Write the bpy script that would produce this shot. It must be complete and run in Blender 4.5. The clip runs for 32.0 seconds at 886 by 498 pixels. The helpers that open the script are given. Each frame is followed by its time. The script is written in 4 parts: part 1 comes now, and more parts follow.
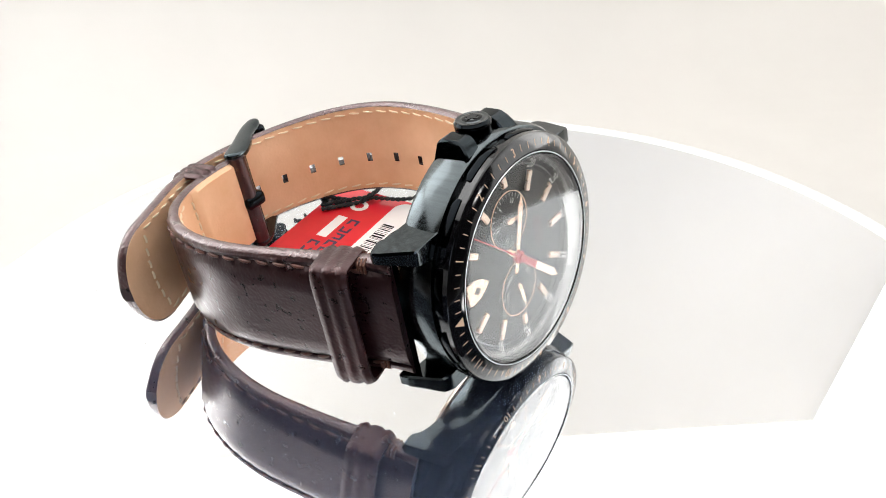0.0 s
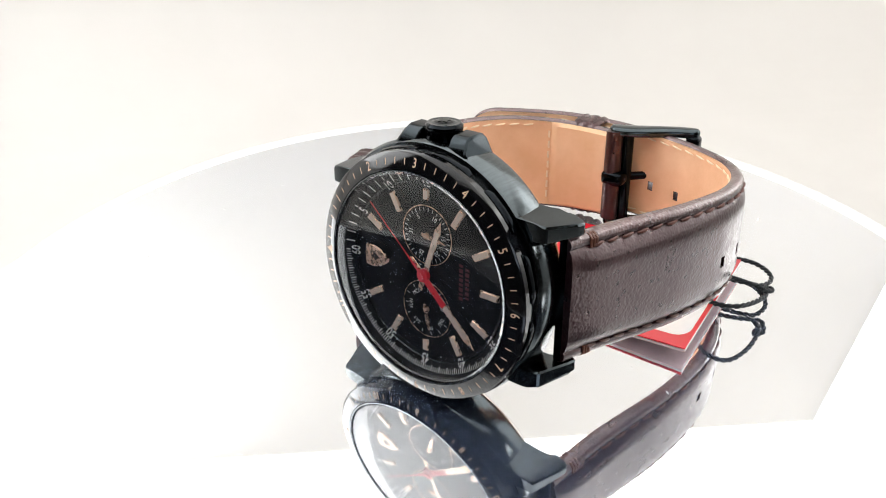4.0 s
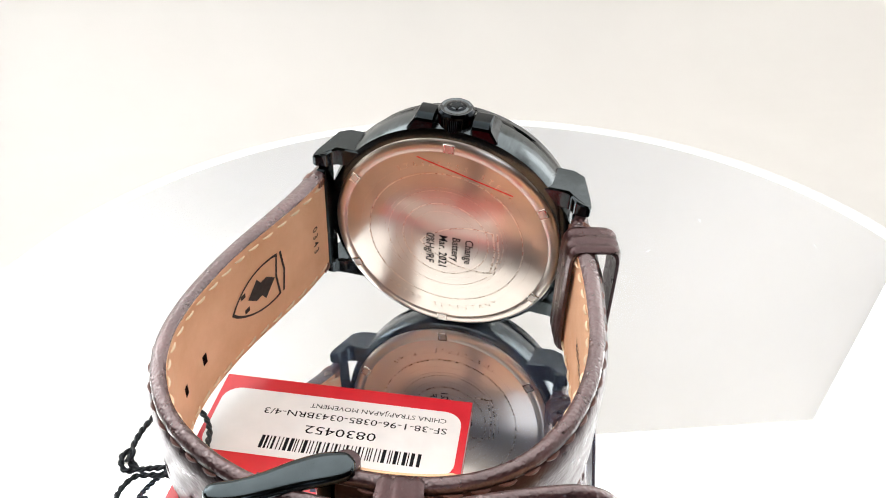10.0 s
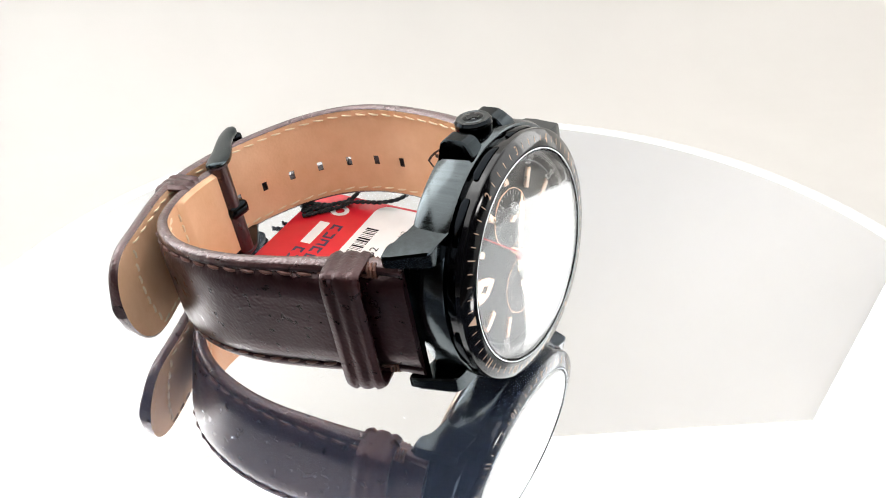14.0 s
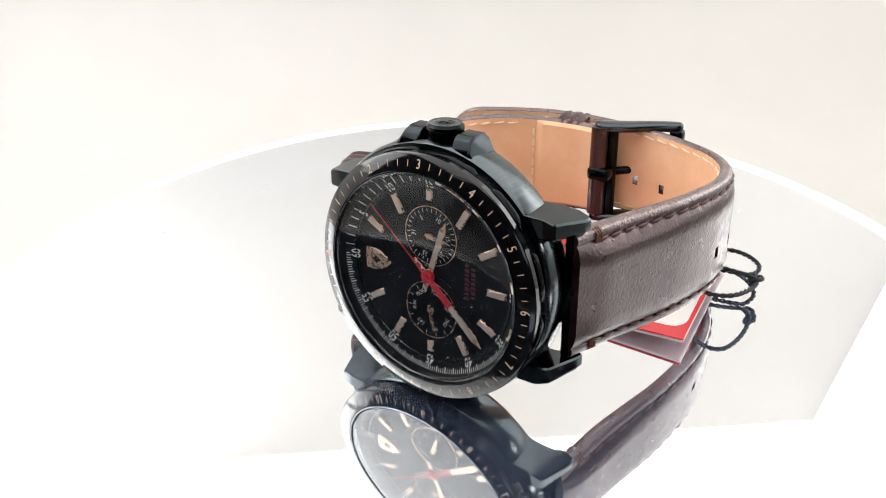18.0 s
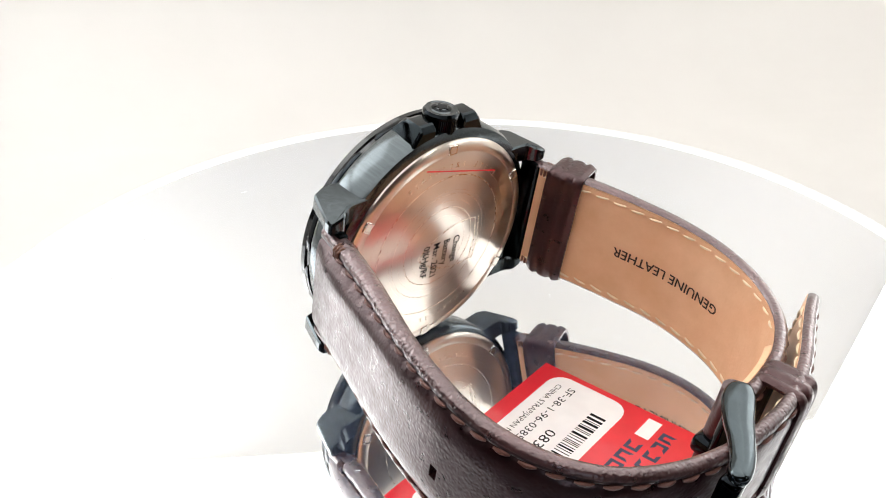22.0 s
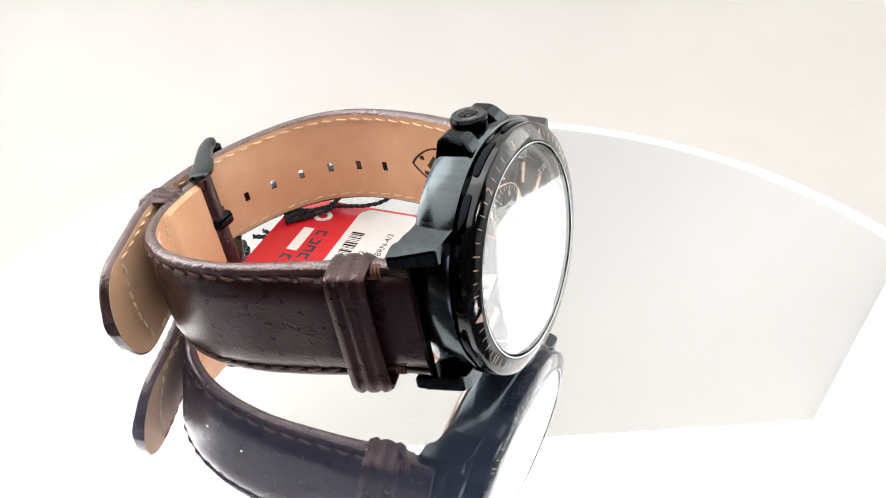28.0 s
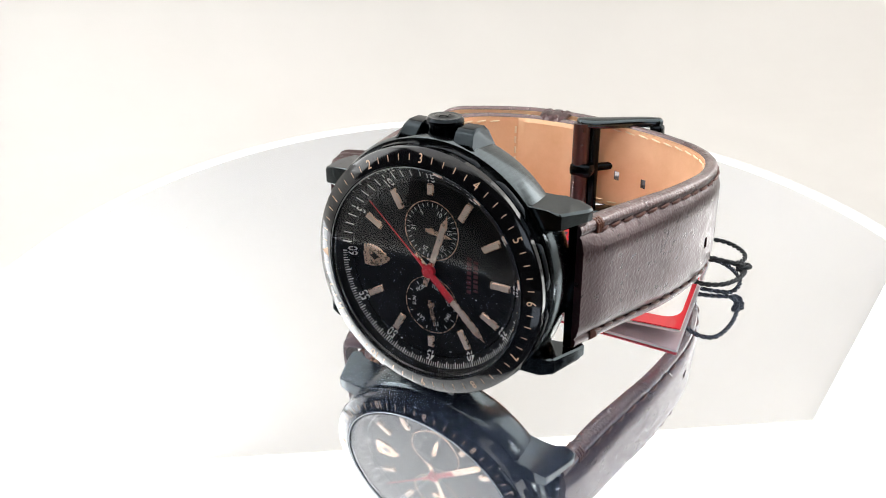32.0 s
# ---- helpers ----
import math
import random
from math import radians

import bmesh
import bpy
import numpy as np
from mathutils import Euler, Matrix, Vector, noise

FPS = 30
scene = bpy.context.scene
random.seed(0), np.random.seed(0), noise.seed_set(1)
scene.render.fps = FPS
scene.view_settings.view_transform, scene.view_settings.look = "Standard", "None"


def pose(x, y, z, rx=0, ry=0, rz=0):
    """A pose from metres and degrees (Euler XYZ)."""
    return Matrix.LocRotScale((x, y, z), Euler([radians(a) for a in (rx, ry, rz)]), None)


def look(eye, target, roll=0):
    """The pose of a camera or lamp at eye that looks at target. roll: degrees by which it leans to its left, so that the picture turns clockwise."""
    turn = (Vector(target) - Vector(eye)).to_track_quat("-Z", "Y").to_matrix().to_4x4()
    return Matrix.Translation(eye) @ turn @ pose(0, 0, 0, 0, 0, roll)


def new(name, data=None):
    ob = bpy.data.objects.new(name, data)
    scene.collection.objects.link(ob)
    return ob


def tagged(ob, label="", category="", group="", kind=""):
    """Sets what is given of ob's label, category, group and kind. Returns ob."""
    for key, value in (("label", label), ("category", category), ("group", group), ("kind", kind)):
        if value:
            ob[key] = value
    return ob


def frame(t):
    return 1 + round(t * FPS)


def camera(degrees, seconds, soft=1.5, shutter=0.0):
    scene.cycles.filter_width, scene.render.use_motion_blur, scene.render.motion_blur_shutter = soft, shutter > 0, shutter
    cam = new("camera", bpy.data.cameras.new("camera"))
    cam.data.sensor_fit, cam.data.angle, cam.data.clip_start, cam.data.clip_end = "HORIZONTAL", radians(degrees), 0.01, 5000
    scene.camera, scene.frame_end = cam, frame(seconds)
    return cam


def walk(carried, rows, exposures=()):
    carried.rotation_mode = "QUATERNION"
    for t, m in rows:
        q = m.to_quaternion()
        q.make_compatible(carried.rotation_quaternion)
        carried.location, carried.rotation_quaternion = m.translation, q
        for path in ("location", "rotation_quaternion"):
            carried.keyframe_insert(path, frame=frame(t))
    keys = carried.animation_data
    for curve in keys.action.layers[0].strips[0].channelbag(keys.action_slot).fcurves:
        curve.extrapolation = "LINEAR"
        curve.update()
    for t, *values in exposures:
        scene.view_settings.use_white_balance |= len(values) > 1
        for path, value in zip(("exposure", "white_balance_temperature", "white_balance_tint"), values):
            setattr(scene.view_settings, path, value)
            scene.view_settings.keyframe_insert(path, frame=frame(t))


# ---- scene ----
# World: metres, origin on the turntable's axis at the top of its mirror. The camera stands still.
cam = camera(51.23, 32.0, soft=1.0)
EYE = pose(0, -0.13243, 0.10398, 90 - 32.21, 0, 0.909) @ pose(0, 0, 0, 0, 0, -0.908)
walk(cam, [(0.0, EYE), (32.0, EYE)])

# Turntable angle in degrees, every half second.
ANGLES = (5.35, 17.89, 30.26, 42.08, 53.41, 64.54, 74.90, 86.17, 98.04, 110.46, 123.14, 135.89, 148.74, 162.27, 175.14, 187.89, 200.62, 213.78, 227.32, 240.77, 254.21, 267.27, 280.88, 294.26, 307.59, 320.92, 334.40, 347.31, 360.21, 372.52, 385.33, 397.66, 409.45, 420.76, 431.66, 442.55, 454.28, 466.82, 479.68, 492.37, 504.96, 517.32, 530.25, 543.27, 555.88, 568.87, 582.75, 595.91, 609.23, 622.50, 635.92, 649.14, 662.53, 675.51, 689.25, 702.50, 715.59, 728.02, 740.55, 752.90, 764.57, 775.92, 787.16, 798.39, 810.07)

# ---- light ----
world = bpy.data.worlds.new("world")
scene.world = world
world.use_nodes = True
wn = world.node_tree.nodes
sky = wn.new("ShaderNodeTexSky")
sky.sky_type, sky.sun_disc, sky.sun_elevation, sky.sun_rotation = "NISHITA", False, radians(35), radians(-70)
world.node_tree.links.new(sky.outputs["Color"], wn["Background"].inputs["Color"])
wn["Background"].inputs["Strength"].default_value = 0.12
scene.view_settings.exposure = 0.0

LED_TOP = 1.56      # glow of the light tent's ceiling panel
LED_TOP_BRIGHT = 1.62  # glow of its brighter left part
GLOW_SIDE = 5.2      # glow put into the fabric of the light tent's side wall, its brightest part
GLOW_SIDE_FRONT = 2.4  # glow put into the side wall's fabric nearer the opening
FILL_FRONT = 1.2     # glow of an added fill strip above the opening
PATCH_GLOW = 4.0      # glow of an added ceiling patch, for highlights on the case
FILL_CORNER = 4.2    # glow of an added strip in the ceiling's corner
GLOW_RIGHT = 1.3     # glow put into the fabric of the other side wall
WINDOW_W = 4.0      # light of an added, unseen window, watts


def area_lamp(name, m, sx, sy, watts, colour):
    data = bpy.data.lights.new(name, "AREA")
    data.shape, data.size, data.size_y, data.energy, data.color = "RECTANGLE", sx, sy, watts, colour
    ob = new(name, data)
    ob.matrix_world = m
    return ob


# ---- materials ----
def nodes_of(name):
    m = bpy.data.materials.new(name)
    m.use_nodes = True
    nt = m.node_tree
    return m, nt, nt.nodes, nt.links, nt.nodes["Principled BSDF"]


def ramp(nt, fac, stops):
    r = nt.nodes.new("ShaderNodeValToRGB")
    el = r.color_ramp.elements
    el[0].position, el[0].color = stops[0][0], (*stops[0][1], 1)
    el[1].position, el[1].color = stops[-1][0], (*stops[-1][1], 1)
    for p, c in stops[1:-1]:
        e = el.new(p)
        e.color = (*c, 1)
    nt.links.new(fac, r.inputs["Fac"])
    return r.outputs["Color"]


def noise_tex(nt, scale, detail=4, rough=0.55, vec=None):
    n = nt.nodes.new("ShaderNodeTexNoise")
    n.inputs["Scale"].default_value, n.inputs["Detail"].default_value, n.inputs["Roughness"].default_value = scale, detail, rough
    if vec is None:
        tc = nt.nodes.new("ShaderNodeTexCoord")
        vec = tc.outputs["Object"]
    nt.links.new(vec, n.inputs["Vector"])
    return n.outputs["Fac"]


def stretched(nt, sx, sy, sz):
    tc = nt.nodes.new("ShaderNodeTexCoord")
    mp = nt.nodes.new("ShaderNodeMapping")
    mp.inputs["Scale"].default_value = (sx, sy, sz)
    nt.links.new(tc.outputs["Object"], mp.inputs["Vector"])
    return mp.outputs["Vector"]


def bump(nt, height, strength, dist, normal=None):
    b = nt.nodes.new("ShaderNodeBump")
    b.inputs["Strength"].default_value, b.inputs["Distance"].default_value = strength, dist
    nt.links.new(height, b.inputs["Height"])
    if normal is not None:
        nt.links.new(normal, b.inputs["Normal"])
    return b.outputs["Normal"]


def simple(name, colour, rough=0.5, metal=0.0, var=0.12, scale=300.0, bump_s=0.0, bump_scale=2500.0, bump_d=0.00005, rough_var=0.08, spec=0.5, coat=0.0):
    """A plain surface with two scales of slight change in colour and gloss."""
    m, nt, nd, ln, p = nodes_of(name)
    f = noise_tex(nt, scale)
    lo, hi = [max(0, c * (1 - var)) for c in colour], [min(1, c * (1 + var)) for c in colour]
    ln.new(ramp(nt, f, [(0.3, lo), (0.7, hi)]), p.inputs["Base Color"])
    f2 = noise_tex(nt, scale * 5)
    ln.new(ramp(nt, f2, [(0.3, [max(0.0, rough - rough_var)] * 3), (0.7, [min(1, rough + rough_var)] * 3)]), p.inputs["Roughness"])
    p.inputs["Metallic"].default_value = metal
    p.inputs["Specular IOR Level"].default_value = spec
    p.inputs["Coat Weight"].default_value = coat
    if bump_s:
        ln.new(bump(nt, noise_tex(nt, bump_scale, 3), bump_s, bump_d), p.inputs["Normal"])
    return m


def leather(name, dark, light, rough, spec=0.5, relief=1.0, coat=0.0):
    """Full-grain leather: fine pebbling, creases, worn lighter patches."""
    m, nt, nd, ln, p = nodes_of(name)
    worn = noise_tex(nt, 90, 5, 0.6)
    ln.new(ramp(nt, worn, [(0.35, dark), (0.72, light)]), p.inputs["Base Color"])
    v = nd.new("ShaderNodeTexVoronoi")
    v.feature = "SMOOTH_F1"
    v.inputs["Scale"].default_value = 2100
    v.inputs["Smoothness"].default_value = 1.0
    tc = nd.new("ShaderNodeTexCoord")
    wob = nd.new("ShaderNodeVectorMath")
    wob.operation = "ADD"
    sc = nd.new("ShaderNodeVectorMath")
    sc.operation = "SCALE"
    sc.inputs["Scale"].default_value = 0.0006
    nz = nd.new("ShaderNodeTexNoise")
    nz.inputs["Scale"].default_value = 700
    ln.new(tc.outputs["Object"], nz.inputs["Vector"])
    ln.new(nz.outputs["Color"], sc.inputs[0])
    ln.new(tc.outputs["Object"], wob.inputs[0])
    ln.new(sc.outputs[0], wob.inputs[1])
    ln.new(wob.outputs[0], v.inputs["Vector"])
    n1 = bump(nt, v.outputs["Distance"], 0.5 * relief, 0.00010)
    n2 = bump(nt, noise_tex(nt, 420, 2, 0.4), 0.025 * relief, 0.0002, n1)
    p.inputs["Specular IOR Level"].default_value = spec
    p.inputs["Specular Tint"].default_value = (1.0, 0.54, 0.55, 1)
    p.inputs["Coat Weight"].default_value, p.inputs["Coat IOR"].default_value, p.inputs["Coat Roughness"].default_value = coat, 1.75, 0.27
    ln.new(bump(nt, v.outputs["Distance"], 0.5 * relief, 0.00010), p.inputs["Coat Normal"])
    ln.new(n2, p.inputs["Normal"])
    ln.new(ramp(nt, noise_tex(nt, 500), [(0.3, [rough - 0.1] * 3), (0.7, [rough + 0.1] * 3)]), p.inputs["Roughness"])
    return m


def brushed(name, colour, rough, along, metal=1.0, strength=0.25):
    """Brushed metal with grain drawn out along one axis."""
    m, nt, nd, ln, p = nodes_of(name)
    sc = [2600.0, 2600.0, 2600.0]
    sc["XYZ".index(along)] = 90.0
    f = noise_tex(nt, 1.0, 3, 0.6, stretched(nt, *sc))
    ln.new(ramp(nt, f, [(0.3, [c * 0.88 for c in colour]), (0.7, [c * 1.12 for c in colour])]), p.inputs["Base Color"])
    ln.new(ramp(nt, f, [(0.3, [rough - 0.07] * 3), (0.7, [rough + 0.09] * 3)]), p.inputs["Roughness"])
    ln.new(bump(nt, f, strength, 0.00002), p.inputs["Normal"])
    p.inputs["Metallic"].default_value = metal
    return m


def turned_steel(name):
    """Case back: steel turned on a lathe, its sheen drawn out round the centre."""
    m, nt, nd, ln, p = nodes_of(name)
    tc = nd.new("ShaderNodeTexCoord")
    sep = nd.new("ShaderNodeSeparateXYZ")
    ln.new(tc.outputs["Object"], sep.inputs[0])
    rr = nd.new("ShaderNodeVectorMath")
    rr.operation = "LENGTH"
    ln.new(tc.outputs["Object"], rr.inputs[0])
    cmb = nd.new("ShaderNodeCombineXYZ")
    ln.new(rr.outputs["Value"], cmb.inputs["X"])
    nz = noise_tex(nt, 9000, 2, 0.5, cmb.outputs[0])
    blot = noise_tex(nt, 120, 4)
    ln.new(ramp(nt, blot, [(0.3, (0.70, 0.61, 0.525)), (0.7, (0.79, 0.695, 0.605))]), p.inputs["Base Color"])
    ln.new(ramp(nt, nz, [(0.3, (0.26,) * 3), (0.7, (0.36,) * 3)]), p.inputs["Roughness"])
    ln.new(bump(nt, nz, 0.12, 0.00001), p.inputs["Normal"])
    tg = nd.new("ShaderNodeTangent")
    tg.direction_type, tg.axis = "RADIAL", "Z"
    ln.new(tg.outputs[0], p.inputs["Tangent"])
    p.inputs["Anisotropic"].default_value = 0.82
    p.inputs["Anisotropic Rotation"].default_value = 0.25
    p.inputs["Metallic"].default_value = 1.0
    polish = nd.new("ShaderNodeBsdfAnisotropic")
    polish.inputs["Color"].default_value, polish.inputs["Roughness"].default_value = (0.82, 0.73, 0.655, 1), 0.15
    mix = nd.new("ShaderNodeMixShader")
    mix.inputs["Fac"].default_value = 0.38
    ln.new(p.outputs[0], mix.inputs[1])
    ln.new(polish.outputs[0], mix.inputs[2])
    ln.new(mix.outputs[0], nd["Material Output"].inputs["Surface"])
    return m


def carbon(name):
    """Dial with a woven carbon-fibre look."""
    m, nt, nd, ln, p = nodes_of(name)
    tc = nd.new("ShaderNodeTexCoord")
    mp = nd.new("ShaderNodeMapping")
    mp.inputs["Rotation"].default_value = (0, 0, radians(45))
    ln.new(tc.outputs["Object"], mp.inputs["Vector"])
    ck = nd.new("ShaderNodeTexChecker")
    ck.inputs["Scale"].default_value = 620
    ln.new(mp.outputs[0], ck.inputs["Vector"])
    wv = nd.new("ShaderNodeTexWave")
    wv.inputs["Scale"].default_value = 150
    wv.inputs["Distortion"].default_value = 0.4
    ln.new(mp.outputs[0], wv.inputs["Vector"])
    mx = nd.new("ShaderNodeMath")
    mx.operation = "MULTIPLY_ADD"
    mx.inputs[1].default_value, mx.inputs[2].default_value = 0.35, 0.0
    ln.new(ck.outputs["Fac"], mx.inputs[0])
    ln.new(wv.outputs["Fac"], mx.inputs[2])
    ln.new(ramp(nt, mx.outputs[0], [(0.2, (0.0015, 0.0018, 0.002)), (1.0, (0.0065, 0.0072, 0.008))]), p.inputs["Base Color"])
    p.inputs["Roughness"].default_value = 0.42
    p.inputs["Specular IOR Level"].default_value = 0.15
    ln.new(bump(nt, mx.outputs[0], 0.3, 0.00005), p.inputs["Normal"])
    return m


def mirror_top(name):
    """The turntable's mirror: silvered acrylic with a breath of dust and fine scratches, plus bluish glare haze mixed
    into its colour.
    """
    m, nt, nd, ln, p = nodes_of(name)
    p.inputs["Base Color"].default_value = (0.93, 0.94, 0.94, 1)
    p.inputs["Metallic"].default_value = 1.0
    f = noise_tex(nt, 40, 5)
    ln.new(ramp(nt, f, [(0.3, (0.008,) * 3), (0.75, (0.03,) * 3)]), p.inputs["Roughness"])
    # Blue diffuse share paints veiling glare over the reflections, besides the dust.
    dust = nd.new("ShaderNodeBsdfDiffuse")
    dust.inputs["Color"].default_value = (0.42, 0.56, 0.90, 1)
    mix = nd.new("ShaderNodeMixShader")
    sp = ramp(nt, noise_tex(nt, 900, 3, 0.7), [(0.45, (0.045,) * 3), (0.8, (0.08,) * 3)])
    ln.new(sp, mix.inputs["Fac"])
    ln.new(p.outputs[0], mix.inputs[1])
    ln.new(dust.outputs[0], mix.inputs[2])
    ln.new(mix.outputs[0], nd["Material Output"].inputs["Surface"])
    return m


def glow(name, colour, strength):
    m, nt, nd, ln, p = nodes_of(name)
    p.inputs["Base Color"].default_value = (0.85, 0.85, 0.85, 1)
    p.inputs["Emission Color"].default_value = (*colour, 1)
    p.inputs["Emission Strength"].default_value = strength
    return m


def softbox(name, colour, strength, centre, half):
    """A lamp's diffuser, brightest in the middle and fading towards its edge."""
    m, nt, nd, ln, p = nodes_of(name)
    p.inputs["Base Color"].default_value = (0.85, 0.85, 0.85, 1)
    p.inputs["Emission Color"].default_value = (*colour, 1)
    tc = nd.new("ShaderNodeTexCoord")
    off = nd.new("ShaderNodeVectorMath")
    off.operation = "SUBTRACT"
    off.inputs[1].default_value = centre
    ln.new(tc.outputs["Object"], off.inputs[0])
    fit = nd.new("ShaderNodeVectorMath")
    fit.operation = "DIVIDE"
    fit.inputs[1].default_value = half
    ln.new(off.outputs[0], fit.inputs[0])
    far = nd.new("ShaderNodeVectorMath")
    far.operation = "LENGTH"
    ln.new(fit.outputs[0], far.inputs[0])
    fade = nd.new("ShaderNodeMapRange")
    fade.interpolation_type = "SMOOTHSTEP"
    fade.inputs["From Min"].default_value, fade.inputs["From Max"].default_value = 0.45, 1.0
    fade.inputs["To Min"].default_value, fade.inputs["To Max"].default_value = strength, strength * 0.02
    ln.new(far.outputs["Value"], fade.inputs["Value"])
    ln.new(fade.outputs["Result"], p.inputs["Emission Strength"])
    return m


def glass(name):
    m, nt, nd, ln, p = nodes_of(name)
    p.inputs["Base Color"].default_value = (1, 1, 1, 1)
    p.inputs["Roughness"].default_value = 0.0
    p.inputs["Transmission Weight"].default_value = 1.0
    p.inputs["IOR"].default_value = 1.5
    return m


LEATHER = leather("brown_leather", (0.0062, 0.0006, 0.0017), (0.0175, 0.0027, 0.0038), 0.34, 0.5, 1.0, 0.36)
LEATHER_EDGE = leather("leather_edge", (0.011, 0.0021, 0.0024), (0.033, 0.0068, 0.0060), 0.34, 0.55, 1.0, 0.26)
# Lighter than the leather: light caught on the rounded edge, put into colour.
STRAP_EDGE = leather("lit_strap_edge", (0.026, 0.008, 0.008), (0.080, 0.030, 0.030), 0.34, 0.6, 2.2, 1.0)
LINING = leather("tan_lining", (0.745, 0.445, 0.262), (0.86, 0.565, 0.365), 0.6, 0.15, 0.5)
THREAD_TAN = simple("tan_thread", (0.82, 0.66, 0.47), 0.7, bump_s=0.6, bump_scale=4000)
THREAD_BROWN = simple("brown_thread", (0.12, 0.045, 0.034), 0.45, bump_s=0.6, bump_scale=4000)
THREAD_KNOT = simple("waxed_brown_thread", (0.15, 0.055, 0.032), 0.45, bump_s=0.6, bump_scale=4000)
PRINT = simple("brown_print", (0.03, 0.014, 0.008), 0.6, var=0.3)
BLACK_BRUSHED = brushed("black_brushed_steel", (0.100, 0.114, 0.120), 0.17, "Z", strength=0.2)
BLACK_LUG = simple("black_lug_steel", (0.066, 0.076, 0.080), 0.13, 1.0, var=0.15, scale=200, bump_s=0.05)
BLACK_POLISHED = simple("black_polished_steel", (0.011, 0.013, 0.015), 0.10, 1.0, var=0.15, scale=150)
BLACK_SATIN = simple("black_satin_steel", (0.024, 0.029, 0.032), 0.13, 1.0, var=0.15, scale=200, bump_s=0.05)
BUCKLE = simple("black_glossy_buckle", (0.066, 0.080, 0.086), 0.14, 1.0, var=0.15, scale=200)
CROWN_TOP = simple("polished_dark_crown_top", (0.10, 0.11, 0.115), 0.08, 1.0, var=0.15, scale=200)
RIM_GLINT = simple("rim_glint", (0.42, 0.44, 0.45), 0.14, 1.0)
BEZEL_BLACK = simple("bezel_black", (0.004, 0.004, 0.005), 0.10, 0.0, var=0.2, spec=0.4, coat=0.3)
STEEL = turned_steel("turned_steel")
STEEL_EDGE = simple("steel_edge", (0.68, 0.64, 0.58), 0.2, 1.0)
ETCH = simple("etched_steel", (0.63, 0.545, 0.455), 0.28, 1.0)
CARBON = carbon("carbon_dial")
DIAL_BLACK = simple("dial_black", (0.003, 0.003, 0.0035), 0.4, spec=0.15)
ROSE = simple("rose_gold", (0.86, 0.60, 0.44), 0.28, 1.0)
PALE = simple("pale_print", (0.86, 0.85, 0.82), 0.5)
ROSE_PRINT = simple("rose_print", (0.74, 0.50, 0.34), 0.4)
LUME = simple("pale_rose_satin", (0.90, 0.73, 0.61), 0.34, 0.75)
RED_PAINT = simple("red_paint", (0.70, 0.02, 0.035), 0.35)
RED_PRINT = simple("red_print", (0.07, 0.006, 0.010), 0.5)
CRYSTAL = glass("mineral_glass")
INK = simple("black_ink", (0.010, 0.010, 0.012), 0.8, spec=0.12)
TAG_RED = simple("red_card", (0.68, 0.014, 0.030), 0.3, var=0.05, coat=0.8, rough_var=0.02)
TAG_WHITE = simple("white_card", (0.82, 0.81, 0.80), 0.55, var=0.03)
TAG_EDGE = simple("pink_card_edge", (0.82, 0.62, 0.62), 0.6)
NAVY = simple("navy_print", (0.030, 0.032, 0.075), 0.4)
CORD = simple("black_cord", (0.010, 0.014, 0.018), 0.55, var=0.4, scale=1500, bump_s=0.8, bump_scale=3500, bump_d=0.0002)
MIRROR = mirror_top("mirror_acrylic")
RIM_WHITE = simple("white_rim", (0.86, 0.86, 0.85), 0.25, coat=0.4, var=0.02)
PLASTIC = simple("white_plastic", (0.80, 0.80, 0.79), 0.4, var=0.03)
SHEET = simple("cream_backdrop", (0.526, 0.505, 0.477), 0.75, var=0.025, scale=12, bump_s=0.1, bump_scale=900)
TENT = simple("white_tent_fabric", (0.84, 0.84, 0.83), 0.8, var=0.03, scale=60, bump_s=0.3, bump_scale=1800)
TENT_BLACK = simple("black_tent_fabric", (0.02, 0.02, 0.022), 0.8, bump_s=0.3, bump_scale=1800)
LED = glow("led_panel", (0.992, 0.985, 0.972), LED_TOP)
LED9 = glow("led_bright_panel", (0.992, 0.99, 0.98), LED_TOP_BRIGHT)
GLOW2 = glow("glowing_side_wall", (0.97, 0.985, 1.0), GLOW_SIDE)
GLOW8 = glow("glowing_side_front", (0.97, 0.985, 1.0), GLOW_SIDE_FRONT)
FILL_STRIP = glow("fill_strip", (0.99, 0.985, 0.975), FILL_FRONT)
CEILING_PATCH = glow("ceiling_patch", (0.985, 0.99, 0.985), PATCH_GLOW)
CORNER_FILL = glow("corner_fill", (0.99, 0.985, 0.975), FILL_CORNER)
GLOW3 = glow("glowing_side_fabric", (1.0, 0.985, 0.955), GLOW_RIGHT)
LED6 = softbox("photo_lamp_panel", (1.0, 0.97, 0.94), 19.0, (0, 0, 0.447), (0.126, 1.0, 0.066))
GLOW7 = glow("glowing_bright_fabric", (1.0, 0.99, 0.97), 4.2)
GLOW11 = glow("glowing_fabric_front", (0.98, 0.99, 0.98), 1.6)
GLOW5 = glow("glowing_dim_fabric", (1.0, 0.99, 0.97), 1.25)
# Unseen walls; room dimness put into this tone, stray light into the paler one.
WALL = simple("dimmed_room_paint", (0.10, 0.087, 0.075), 0.8, var=0.06, scale=3, bump_s=0.1, bump_scale=200, bump_d=0.001)
WALL_PALE = simple("brightened_room_paint", (0.25, 0.205, 0.16), 0.8, var=0.06, scale=3, bump_s=0.1, bump_scale=200, bump_d=0.001)
WOOD = simple("table_wood", (0.07, 0.04, 0.025), 0.45, var=0.25, scale=18)
DUST = simple("pale_dust", (0.75, 0.78, 0.82), 0.9)

# ---- building helpers (thing space in millimetres) ----
MM = 0.001


